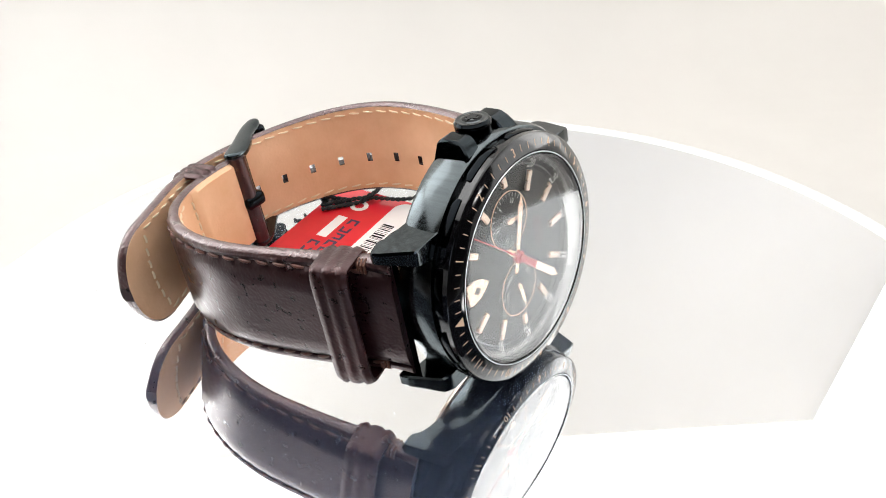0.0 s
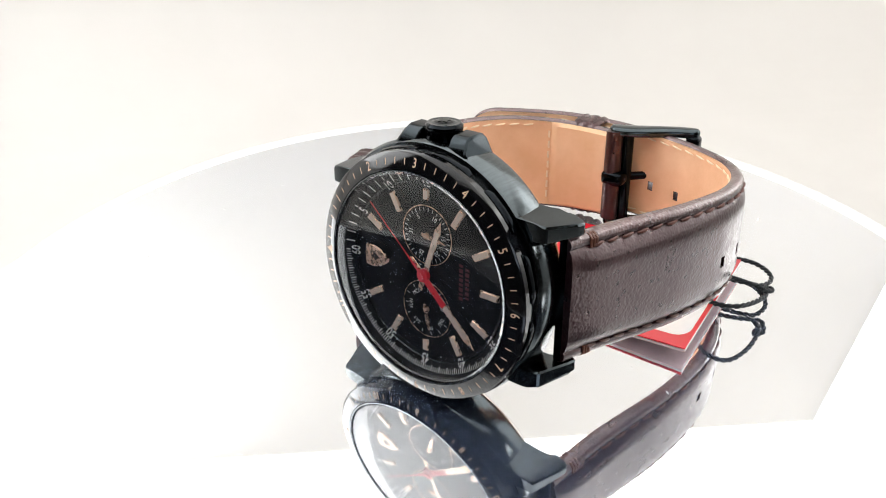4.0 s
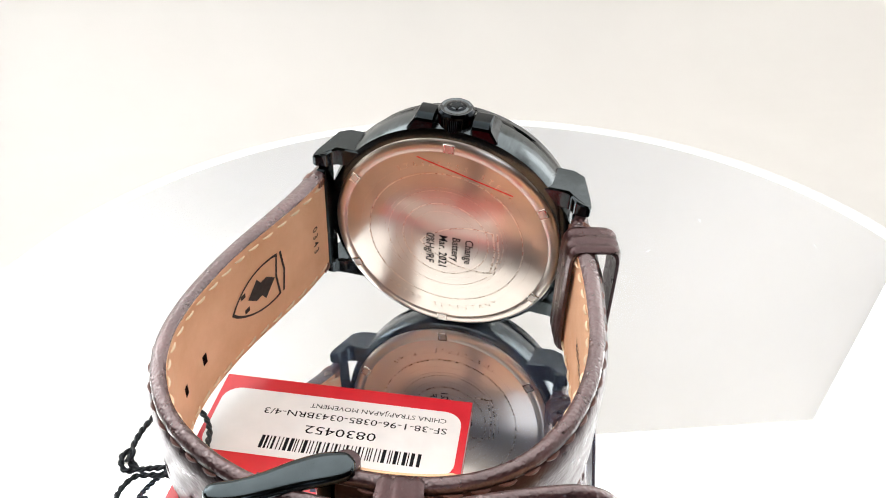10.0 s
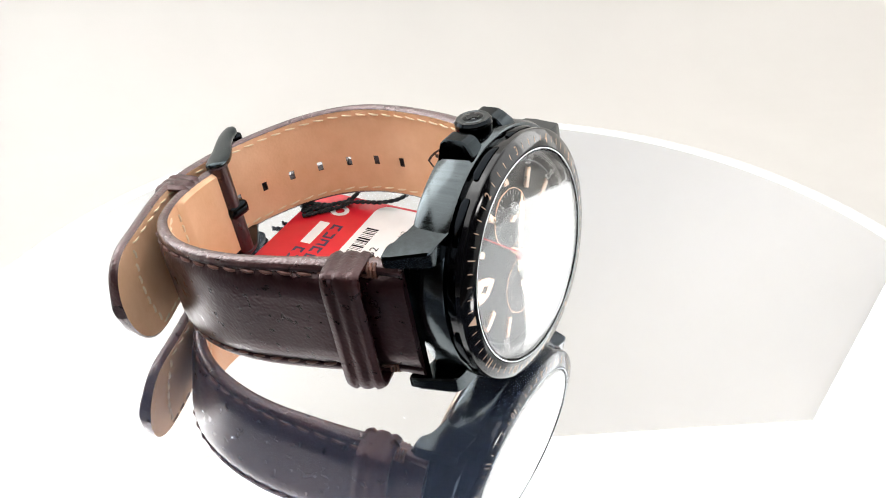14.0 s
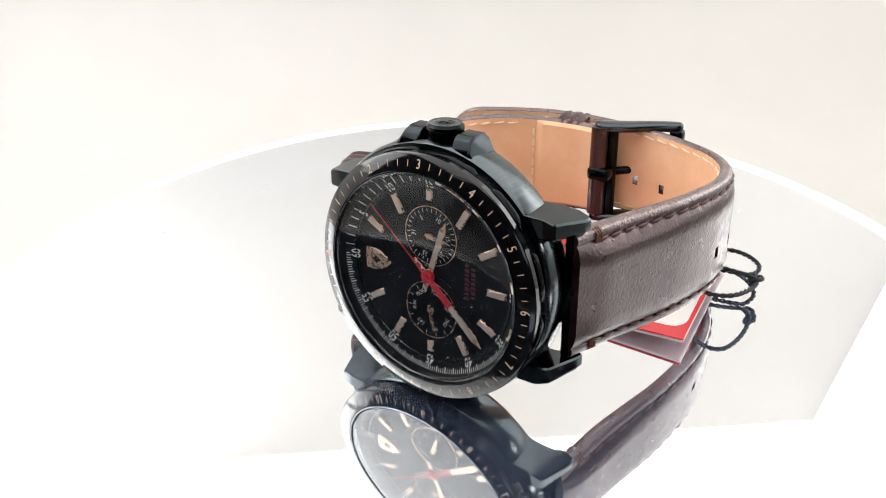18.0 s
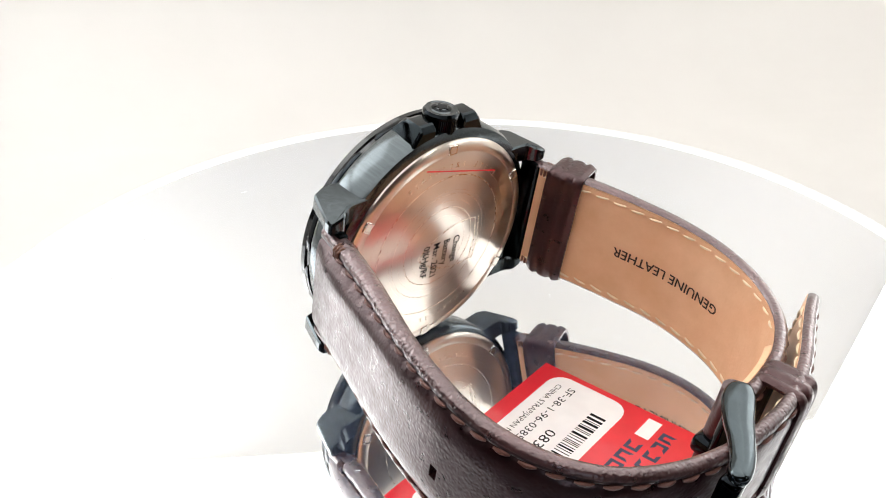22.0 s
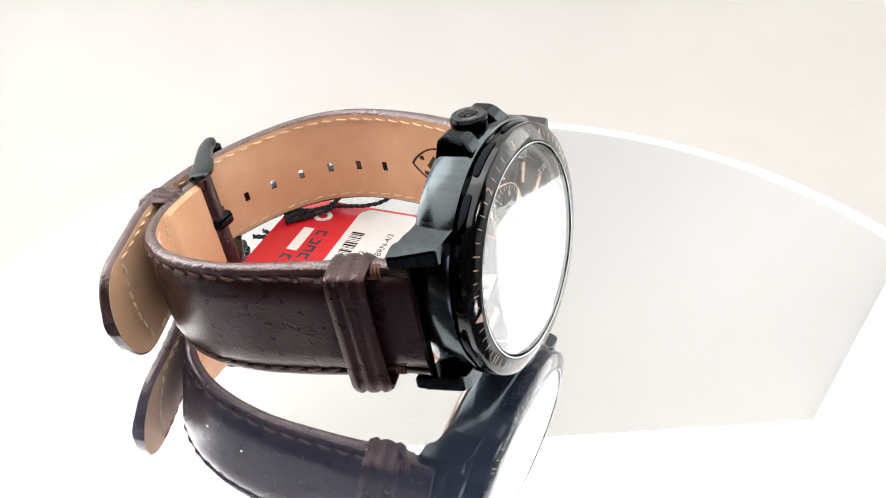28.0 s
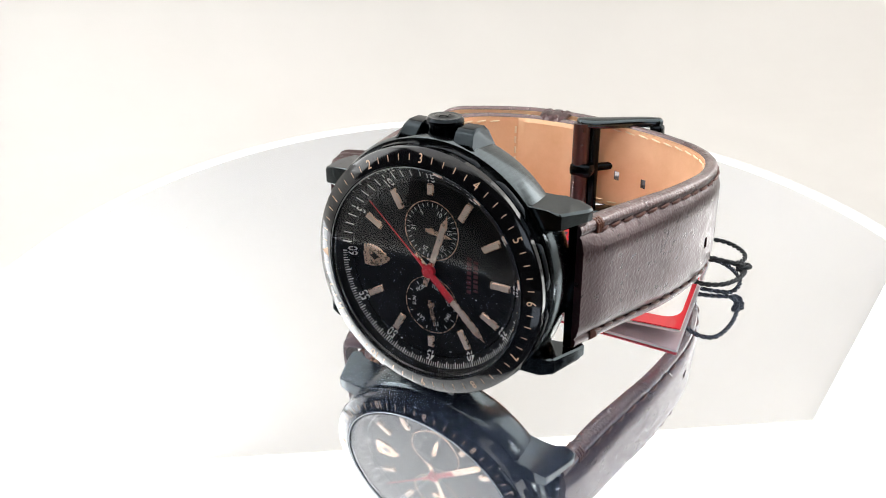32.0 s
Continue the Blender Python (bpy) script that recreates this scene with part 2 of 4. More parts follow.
def thing(name, label, category, group="", kind=""):
    return tagged(new(name), label, category, group, kind)


def link_mesh(name, me, material, parent, label=""):
    me.materials.append(material)
    ob = new(name, me)
    ob.parent = parent
    if label:
        ob["label"] = label
    return ob


def part(name, bm, material, parent=None, label="", smooth=40):
    """One bmesh in millimetres as one mesh object under a thing or a part."""
    bmesh.ops.scale(bm, vec=(MM, MM, MM), verts=bm.verts)
    bm.normal_update()
    me = bpy.data.meshes.new(name)
    bm.to_mesh(me)
    bm.free()
    if smooth:
        me.shade_smooth()
        me.set_sharp_from_angle(angle=radians(smooth))
    return link_mesh(name, me, material, parent, label)


def raw(name, verts, faces, material, parent=None, label="", smooth=40):
    me = bpy.data.meshes.new(name)
    me.from_pydata([tuple(c * MM for c in v) for v in verts], [], faces)
    me.validate()
    me.update()
    if smooth:
        me.shade_smooth()
        me.set_sharp_from_angle(angle=radians(smooth))
    return link_mesh(name, me, material, parent, label)


def lathe(profile, seg=96, closed=False):
    """Turn (r, z) pairs round the z axis."""
    bm = bmesh.new()
    rings = []
    for r, z in profile:
        if r < 1e-6:
            rings.append([bm.verts.new((0, 0, z))])
        else:
            rings.append([bm.verts.new((r * math.cos(2 * math.pi * i / seg), r * math.sin(2 * math.pi * i / seg), z)) for i in range(seg)])
    pairs = list(zip(rings, rings[1:])) + ([(rings[-1], rings[0])] if closed else [])
    for a, b in pairs:
        for i in range(seg):
            j = (i + 1) % seg
            q = [a[i % len(a)], a[j % len(a)], b[j % len(b)], b[i % len(b)]]
            q = list(dict.fromkeys(q))
            if len(q) > 2:
                bm.faces.new(q)
    bmesh.ops.recalc_face_normals(bm, faces=bm.faces)
    return bm


def prism(outline, lo, hi, axis="Z", bevel=0.0, segs=2):
    """Extrude a 2D outline between lo and hi; the outline's axes are the other two, in order."""
    order = {"X": (2, 0, 1), "Y": (0, 2, 1), "Z": (0, 1, 2)}[axis]

    def at(a, b, c):
        v = (a, b, c)
        return tuple(v[k] for k in order)
    bm = bmesh.new()
    bot = [bm.verts.new(at(a, b, lo)) for a, b in outline]
    top = [bm.verts.new(at(a, b, hi)) for a, b in outline]
    n = len(outline)
    bm.faces.new(bot)
    bm.faces.new(top)
    for i in range(n):
        bm.faces.new([bot[i], bot[(i + 1) % n], top[(i + 1) % n], top[i]])
    bmesh.ops.recalc_face_normals(bm, faces=bm.faces)
    if bevel:
        bmesh.ops.bevel(bm, geom=list(bm.edges), offset=bevel, segments=segs, profile=0.6, affect="EDGES", clamp_overlap=True)
    return bm


def box(x0, x1, y0, y1, z0, z1, bevel=0.0, segs=2):
    return prism([(x0, y0), (x1, y0), (x1, y1), (x0, y1)], z0, z1, "Z", bevel, segs)


def spline(points, step):
    """Catmull-Rom through points of any dimension, resampled at even steps of the first three numbers."""
    P = [np.array(p, float) for p in points]
    P = [2 * P[0] - P[1]] + P + [2 * P[-1] - P[-2]]
    out = []
    for i in range(1, len(P) - 2):
        for k in range(24):
            t = k / 24
            a, b, c, d = P[i - 1:i + 3]
            out.append(0.5 * (2 * b + (c - a) * t + (2 * a - 5 * b + 4 * c - d) * t * t + (3 * b - a - 3 * c + d) * t ** 3))
    out.append(P[-2])
    out = np.array(out)
    s = np.r_[0, np.cumsum(np.linalg.norm(np.diff(out[:, :3], axis=0), axis=1))]
    n = max(2, int(round(s[-1] / step)) + 1)
    si = np.linspace(0, s[-1], n)
    return si, np.stack([np.interp(si, s, out[:, k]) for k in range(out.shape[1])], 1)


def tube(bm, path, radius, sides=8, taper=None):
    """A closed round tube along 3D points."""
    P = [Vector(p) for p in path]
    rings = []
    up = Vector((0, 0, 1))
    for i, p in enumerate(P):
        t = (P[min(i + 1, len(P) - 1)] - P[max(i - 1, 0)]).normalized()
        s = t.cross(up)
        if s.length < 1e-3:
            s = t.cross(Vector((1, 0, 0)))
        s.normalize()
        up = s.cross(t).normalized()
        r = radius * (taper(i / (len(P) - 1)) if taper else 1)
        rings.append([bm.verts.new(p + r * (math.cos(2 * math.pi * k / sides) * s + math.sin(2 * math.pi * k / sides) * up)) for k in range(sides)])
    for a, b in zip(rings, rings[1:]):
        for k in range(sides):
            bm.faces.new([a[k], a[(k + 1) % sides], b[(k + 1) % sides], b[k]])
    bm.faces.new(rings[0][::-1])
    bm.faces.new(rings[-1])
    return bm


TEXT_CACHE = {}


def text_shape(s, size, align="CENTER", bold=0.0):
    """Flat letters in Blender's built-in font: 2D verts (centred on the cap height) and faces."""
    if (s, align, bold) not in TEXT_CACHE:
        cu = bpy.data.curves.new("letters", "FONT")
        cu.body, cu.size, cu.align_x, cu.align_y, cu.resolution_u, cu.offset = s, 1.0, align, "BOTTOM_BASELINE", 2, bold
        ob = bpy.data.objects.new("letters", cu)
        scene.collection.objects.link(ob)
        me = bpy.data.meshes.new_from_object(ob.evaluated_get(bpy.context.evaluated_depsgraph_get()))
        TEXT_CACHE[s, align, bold] = [(v.co.x, v.co.y - 0.35) for v in me.vertices], [tuple(p.vertices) for p in me.polygons]
        bpy.data.objects.remove(ob)
        bpy.data.curves.remove(cu)
        bpy.data.meshes.remove(me)
    v, f = TEXT_CACHE[s, align, bold]
    return [(x * size / 0.7, y * size / 0.7) for x, y in v], f


def lettering(name, s, size, place, material, parent, label="", align="CENTER", squeeze=1.0, bold=0.0):
    """Letters of cap height size, laid on a surface by place(x, y)."""
    v, f = text_shape(s, size, align, bold)
    return raw(name, [place(x * squeeze, y) for x, y in v], f, material, parent, label, smooth=0)


# ---- setting: room, table, light tent ----
def slab(name, x0, x1, y0, y1, z0, z1, material, m=None, label="", category="", bevel=0.0):
    """A piece of the setting, in metres."""
    ob = part(name, box(x0 * 1000, x1 * 1000, y0 * 1000, y1 * 1000, z0 * 1000, z1 * 1000, bevel), material)
    if m is not None:
        ob.matrix_world = m
    return tagged(ob, label, category, kind="structure")


FLOOR_Z, DESK_Z, SHEET_Z = -0.80, -0.052, -0.042
slab("floor", -2.2, 2.2, -2.6, 1.8, FLOOR_Z - 0.05, FLOOR_Z, WOOD, None, "dark wooden floor of a dim room", "floor")
slab("ceiling", -2.2, 2.2, -2.6, 1.8, 1.75, 1.80, WALL_PALE, None, "unseen beige ceiling of a dim room, toned paler", "ceiling")
slab("wall_north", -2.2, 2.2, 1.8, 1.9, FLOOR_Z, 1.75, WALL, None, "unseen beige wall toned dark, behind the light tent", "wall")
slab("wall_west", -2.3, -2.2, -2.7, 1.9, FLOOR_Z, 1.75, WALL, None, "unseen beige side wall toned dark", "wall")
for k, (x0, x1, z0, z1) in enumerate([(-2.2, -0.33, FLOOR_Z, 1.75), (0.67, 2.2, FLOOR_Z, 1.75), (-0.33, 0.67, FLOOR_Z, 0.55), (-0.33, 0.67, 1.40, 1.75)]):
    slab("wall_south_" + "abcd"[k], x0, x1, -2.7, -2.6, z0, z1, WALL_PALE, None, "unseen beige wall toned paler, round the added window", "wall")
# Unseen window, added where the crystal's passing haze calls for a source.
area_lamp("window_fill", look((0.17, -2.65, 0.975), (0.17, 0, 0.975)), 1.0, 0.85, WINDOW_W, (0.88, 0.93, 1.0))
slab("wall_east", 2.2, 2.3, -2.7, 1.9, FLOOR_Z, 1.75, WALL, None, "unseen beige side wall toned dark", "wall")
desk = thing("table", "dark wooden table carrying the light tent", "table")
part("tabletop", box(-600, 600, -500, 500, DESK_Z * 1000 - 30, DESK_Z * 1000, 3), WOOD, desk)
for sx in (-1, 1):
    for sy in (-1, 1):
        part("leg", box(sx * 560 - 25, sx * 560 + 25, sy * 460 - 25, sy * 460 + 25, FLOOR_Z * 1000, DESK_Z * 1000 - 30, 2), WOOD, desk)

# A small photo lamp beside the open side of the tent; the watch crystal catches it in passing.
lamp = thing("photo_lamp", "small glowing photo lamp on a black stand beside the tent", "photo lamp")
lamp.matrix_world = pose(1.11, -0.40, 0, 0, 0, 71)
part("diffuser", prism([(126 * math.cos(k * math.pi / 24), 447 + 66 * math.sin(k * math.pi / 24)) for k in range(48)], -4, 4, "Y", 1.5), LED6, lamp, "glowing white diffuser")
part("housing", box(-134, 134, -40, -4.1, 374, 520, 5), TENT_BLACK, lamp)
bm = bmesh.new()
tube(bm, [(0, -20, FLOOR_Z * 1000 + 10), (0, -20, 376)], 8, 16)
part("pole", bm, TENT_BLACK, lamp)
part("base", lathe([(0, FLOOR_Z * 1000), (120, FLOOR_Z * 1000), (118, FLOOR_Z * 1000 + 12), (0, FLOOR_Z * 1000 + 16)], 48), TENT_BLACK, lamp)

# The light tent, turned a little against the camera.
TURN = pose(0, 0, 0, 0, 0, 4.8)
T_LEFT, T_RIGHT, T_FRONT, T_BACK, T_TOP = -0.335, 0.2276, -0.135, 0.2488, 0.265
tent = thing("light_tent", "white fabric photo light tent, open at the front", "light tent")
tent.matrix_world = TURN


def tent_panel(name, x0, x1, y0, y1, z0, z1, material, label=""):
    return part(name, box(x0 * 1000, x1 * 1000, y0 * 1000, y1 * 1000, z0 * 1000, z1 * 1000, 0.8), material, tent, label)


# Side walls, unseen, end early above a low lip, shaped for the crystal's reflections.
tent_panel("side_panel", T_LEFT - 0.006, T_LEFT, 0.028, T_BACK + 0.006, DESK_Z, T_TOP, TENT)
tent_panel("side_lip", T_LEFT - 0.006, T_LEFT, T_FRONT, 0.028, DESK_Z, 0.035, TENT, "low white lip, added for the crystal's reflections")
# The other side wall leans out towards its foot.
FOOT = T_RIGHT + 0.066


def leaning(name, y0, y1, z0, z1, thick, material, label=""):
    at_z = lambda z: T_RIGHT + (T_TOP - z) / (T_TOP - DESK_Z) * (FOOT - T_RIGHT)
    outline = [(at_z(z0), z0), (at_z(z0) + thick, z0), (at_z(z1) + thick, z1), (at_z(z1), z1)]
    return part(name, prism([(a * 1000, b * 1000) for a, b in outline], y0 * 1000, y1 * 1000, "Y"), material, tent, label)


# Side fabric glows by itself, for lamplight falling on it from outside.
leaning("side_panel", -0.055, T_BACK + 0.006, DESK_Z, T_TOP + 0.002, 0.006, TENT)
leaning("side_glow_panel", 0.172, T_BACK - 0.002, -0.030, 0.185, -0.002, GLOW3, "side wall fabric made to glow in place of outside lamps")
leaning("side_glow_panel", 0.075, 0.172, 0.035, 0.185, -0.002, GLOW7, "brightest part of the self-glowing side fabric")
leaning("side_glow_panel", -0.053, 0.075, 0.035, 0.185, -0.002, GLOW11, "front part of the self-glowing side fabric")
leaning("side_glow_panel", 0.055, T_BACK - 0.002, 0.185, T_TOP + 0.002, -0.002, GLOW5, "dimly glowing upper side wall")
leaning("side_lip", T_FRONT, -0.055, DESK_Z, 0.062, 0.006, TENT, "low white lip, added for the crystal's reflections")
# Unseen flap, added and sized for reflections on the case back.
tent_panel("front_flap", T_LEFT, T_RIGHT, T_FRONT - 0.040, T_FRONT - 0.036, 0.235, T_TOP + 0.010, TENT, "added white front flap, unseen, rolled up under the top")
tent_panel("back_panel", T_LEFT, FOOT, T_BACK + 0.001, T_BACK + 0.006, DESK_Z, T_TOP, TENT)
tent_panel("top_panel", T_LEFT - 0.006, T_RIGHT + 0.006, T_FRONT - 0.040, T_BACK + 0.006, T_TOP + 0.004, T_TOP + 0.010, TENT)
tent_panel("light_panel", T_LEFT + 0.004, 0.020, T_FRONT + 0.02, T_BACK - 0.0002, T_TOP, T_TOP + 0.004, LED9, "glowing white diffuser panel, its brighter part")
tent_panel("light_panel", 0.020, T_RIGHT + 0.002, T_FRONT + 0.02, T_BACK - 0.0002, T_TOP, T_TOP + 0.004, LED, "glowing white diffuser panel")
# Unseen patch, added to put bright highlights on the case and lugs.
tent_panel("light_panel", -0.262, -0.108, 0.055, 0.236, T_TOP - 0.002, T_TOP - 0.0003, CEILING_PATCH, "added brightest patch of the ceiling, for highlights on the case")
# Unseen strip, added as front fill for the dial.
tent_panel("front_fill_strip", T_LEFT + 0.03, T_RIGHT - 0.03, T_FRONT - 0.034, T_FRONT + 0.018, T_TOP, T_TOP + 0.004, FILL_STRIP, "added glowing fill strip above the opening")
# Unseen strip, added so that the crystal mirrors white.
tent_panel("corner_fill_strip", T_LEFT + 0.006, T_LEFT + 0.070, 0.100, T_BACK - 0.003, T_TOP - 0.002, T_TOP - 0.0003, CORNER_FILL, "added glowing strip in the ceiling's corner, mirrored by the crystal")
# The same kind of glow put into the left wall's fabric.
tent_panel("side_glow_panel", T_LEFT, T_LEFT + 0.003, 0.122, T_BACK - 0.010, 0.085, T_TOP - 0.030, GLOW2, "brightest part of the glowing side wall")
tent_panel("side_glow_panel", T_LEFT, T_LEFT + 0.003, 0.030, 0.122, 0.060, T_TOP - 0.030, GLOW8, "glowing front part of the side wall")

# Seamless cream sheet: flat on the table, then curving up the back panel.
bend = 0.075
profile = [(T_FRONT - 0.04, SHEET_Z), (T_BACK - bend, SHEET_Z)]
profile += [(T_BACK - 0.0015 - bend + bend * math.sin(a * math.pi / 24), SHEET_Z + bend - bend * math.cos(a * math.pi / 24)) for a in range(1, 13)]
profile += [(T_BACK - 0.0015, T_TOP + 0.002)]
vs, fs = [], []
for side in (0, 1):
    vs += [((T_LEFT + 0.004 if side == 0 else T_RIGHT - 0.0001 + (T_TOP - z) / (T_TOP - DESK_Z) * (FOOT - T_RIGHT)) * 1000, y * 1000, z * 1000) for y, z in profile]
n = len(profile)
for i in range(n - 1):
    fs.append((i, i + 1, n + i + 1, n + i))
sheet = raw("backdrop", vs, fs, SHEET, smooth=60)
sheet.matrix_world = TURN
sol = sheet.modifiers.new("thickness", "SOLIDIFY")
sol.thickness, sol.offset = 0.0008, 1.0
tagged(sheet, "seamless cream backdrop sheet curving up inside the tent", "backdrop", kind="structure")

# ---- turntable ----
base = thing("turntable", "round white plastic turntable drive under the mirror plate", "turntable")
part("housing", lathe([(0, SHEET_Z * 1000), (78, SHEET_Z * 1000), (80, SHEET_Z * 1000 + 2), (76, -14), (70, -11), (0, -11)]), PLASTIC, base)
part("spindle", lathe([(0, -11), (18, -11), (18, -5.05), (0, -5.05)], 48), PLASTIC, base)

turntable = thing("mirror_plate", "round mirrored turntable plate with a bright white rim", "turntable")
part("mirror", lathe([(0, 0), (95.3, 0), (95.6, -0.4), (95.6, -3.0), (0, -3.0)], 192), MIRROR, turntable, "silvery mirror with fine dust and glare haze in its colour")
part("rim", lathe([(95.7, -0.5), (96.1, -0.1), (96.8, 0.0), (99.2, -0.15), (100.1, -0.7), (100.5, -1.8), (100.1, -4.2), (98, -5.0), (0, -5.0), (0, -3.05), (95.7, -3.05)], 192), RIM_WHITE, turntable, "glossy white rim")
rng = random.Random(4)
vs, fs = [], []
for i in range(170):
    a, r, s = rng.uniform(0, 6.283), 90 * math.sqrt(rng.random()), rng.choice([0.06, 0.08, 0.1, 0.16])
    b = rng.uniform(0, 3.14)
    k = len(vs)
    e = s * rng.choice([1, 1, 1.6, 5])
    cx, cy = r * math.cos(a), r * math.sin(a)
    for q in range(6):
        u, v = e * math.cos(q * math.pi / 3), s * math.sin(q * math.pi / 3)
        vs.append((cx + u * math.cos(b) - v * math.sin(b), cy + u * math.sin(b) + v * math.cos(b), 0.004))
    vs.append((cx, cy, 0.05))
    fs += [(k + q, k + (q + 1) % 6, k + 6) for q in range(6)]
tagged(raw("dust", vs, fs, DUST, turntable, "pale specks of dust and lint on the mirror"), kind="stuff")

# ---- wristwatch ----
# Thing space, millimetres: x to 3 o'clock (which points up), y to 12 o'clock, z out of the dial.
watch = thing("wristwatch", "black steel wristwatch with brown leather strap lying on its side", "wristwatch")


def polar(r, deg, z):
    """deg clockwise from 12 o'clock, seen from the front."""
    a = radians(deg)
    return (r * math.sin(a), r * math.cos(a), z)


def radial(r, deg, z, slope=0.0):
    """A place() for letters standing on a circle with their tops outward."""
    a = radians(deg)

    def place(x, y):
        rr = r + y
        return (rr * math.sin(a) + x * math.cos(a), rr * math.cos(a) - x * math.sin(a), z + slope * y)
    return place


# Case
band = lathe([(15, -7.4), (20.0, -7.4), (20.9, -6.9), (21.3, -6.0), (21.3, -1.3), (20.9, -0.6), (20.2, -0.4), (15, -0.4)], 128)
for v in band.verts:
    # the band swells towards the crown side
    wide = math.hypot(v.co.x, v.co.y)
    if wide > 20.1:
        more = 1 + 0.5 / wide * min(1.0, max(0.0, (v.co.x + 6) / 14))
        v.co.x, v.co.y = v.co.x * more, v.co.y * more
body = part("case_body", band, BLACK_BRUSHED, watch, "black brushed steel case band")
LUG = [(12.5, -0.6), (19.6, -0.6), (21.5, -1.0), (23.4, -6.6), (23.7, -8.1), (23.2, -8.6), (21.4, -8.6), (20.8, -8.2), (20.4, -7.6), (19.6, -7.2), (18.2, -7.1), (12.5, -7.1)]
for s12 in (1, -1):
    for s3 in (1, -1):
        outline = [(s12 * a, b) for a, b in LUG]
        lo, hi = sorted((s3 * 10.5, s3 * 13.5))
        bm = prism(outline, lo, hi, "X")
        for v in bm.verts:
            if abs(v.co.x) > 12:
                v.co.x += s3 * (0.5 - 1.5 * min(1.0, max(0.0, (abs(v.co.y) - 19.4) / 4.0)))
        bm.normal_update()
        bmesh.ops.bevel(bm, geom=list(bm.edges), offset=0.28, segments=1, profile=0.6, affect="EDGES", clamp_overlap=True)
        part("lug", bm, BLACK_LUG, watch, "faceted black lug", smooth=20)
    bar = bmesh.new()
    tube(bar, [(-10.6, s12 * 21.7, -6.6), (10.6, s12 * 21.7, -6.6)], 0.7, 12)
    part("spring_bar", bar, STEEL_EDGE, watch)
    lo, hi = sorted((s12 * 20.85, s12 * 22.6))
    part("end_bar", box(-10.55, 10.55, lo, hi, -9.4, -5.6, 0.25, 1), BLACK_SATIN, watch, "straight black bar between the lugs at the strap's end", smooth=20)

# Pale engraved mark on the 9 o'clock flank, seen in the mirror
for y0, y1, z0, z1 in ((-2.6, -2.3, -4.6, -2.4), (-2.3, -1.2, -2.7, -2.4), (-1.5, -1.2, -4.2, -2.7), (0.2, 0.5, -4.6, -2.4), (0.5, 1.6, -3.6, -3.3), (1.6, 1.9, -4.6, -3.3), (2.6, 2.9, -4.2, -2.6)):
    raw("flank_mark", [(-21.34, y0, z0), (-21.34, y1, z0), (-21.34, y1, z1), (-21.34, y0, z1)], [(0, 1, 2, 3)], PALE, body, "small pale mark", smooth=0)

# Crown and guards
for s12 in (1, -1):
    guard = [(18.5, -0.8), (21.0, -0.8), (22.6, -2.0), (23.2, -3.0), (23.2, -6.0), (22.4, -6.9), (18.5, -6.9)]
    lo, hi = sorted((s12 * 3.2, s12 * 6.6))
    bm = prism(guard, lo, hi, "Y")
    for v in bm.verts:
        if abs(v.co.y) > 5 and v.co.x < 20:
            v.co.y += s12 * 1.9
        if v.co.x > 22:
            v.co.y *= 0.93
    bmesh.ops.bevel(bm, geom=list(bm.edges), offset=0.25, segments=1, profile=0.6, affect="EDGES", clamp_overlap=True)
    part("crown_guard", bm, BLACK_SATIN, watch, "black crown guard with a sloping side", smooth=20)
crown_bm = bmesh.new()
seg = 240
prof = [(1.6, 18.5, 0), (2.55, 19.8, 0), (2.9, 20.1, 1), (2.95, 23.2, 1), (3.0, 23.35, 0), (2.95, 23.75, 0), (2.6, 24.15, 0), (2.35, 24.15, 0), (2.2, 24.05, 0), (1.2, 24.4, 0)]
rings = []
for r, x, knurl in prof:
    rings.append([crown_bm.verts.new((x, (r - (0.12 if knurl and k % 4 == 0 else 0)) * math.cos(2 * math.pi * k / seg), -4.2 + (r - (0.12 if knurl and k % 4 == 0 else 0)) * math.sin(2 * math.pi * k / seg))) for k in range(seg)])
for a, b in zip(rings, rings[1:]):
    for k in range(seg):
        crown_bm.faces.new([a[k], a[(k + 1) % seg], b[(k + 1) % seg], b[k]])
crown_bm.faces.new(rings[0])
crown_bm.faces.new(rings[-1])
bmesh.ops.recalc_face_normals(crown_bm, faces=crown_bm.faces)
crown = part("crown", crown_bm, BLACK_POLISHED, watch, "fluted black crown with a domed cap", smooth=30)
cap = lathe([(2.62, 24.1), (2.6, 24.2), (2.38, 24.24), (2.2, 24.12), (1.9, 24.18), (1.0, 24.42), (0, 24.5)], 48)
for v in cap.verts:
    v.co = Vector((v.co.z, v.co.x, v.co.y - 4.2))
bmesh.ops.recalc_face_normals(cap, faces=cap.faces)
part("crown_cap", cap, CROWN_TOP, crown, "glossy domed crown cap", smooth=50)
raw("crown_emblem", [(24.515, 1.3 * math.cos(a) * (0.55 if k % 2 else 1), -4.2 + 1.3 * math.sin(a) * (0.55 if k % 2 else 1)) for k in range(10) for a in [k * math.pi / 5]], [tuple(range(10))], BLACK_SATIN, crown, "small plain dark emblem", smooth=0)

# Bezel: bevelled ring with a stepped edge
bezel = part("bezel", lathe([(17.6, 2.2), (17.85, 2.9), (18.0, 3.05), (20.5, 2.40), (20.8, 2.05), (20.8, 1.2), (20.5, 1.1), (20.5, -0.35), (17.5, -0.35)], 192, closed=True), BEZEL_BLACK, watch, "glossy black bezel ring with printed hours")
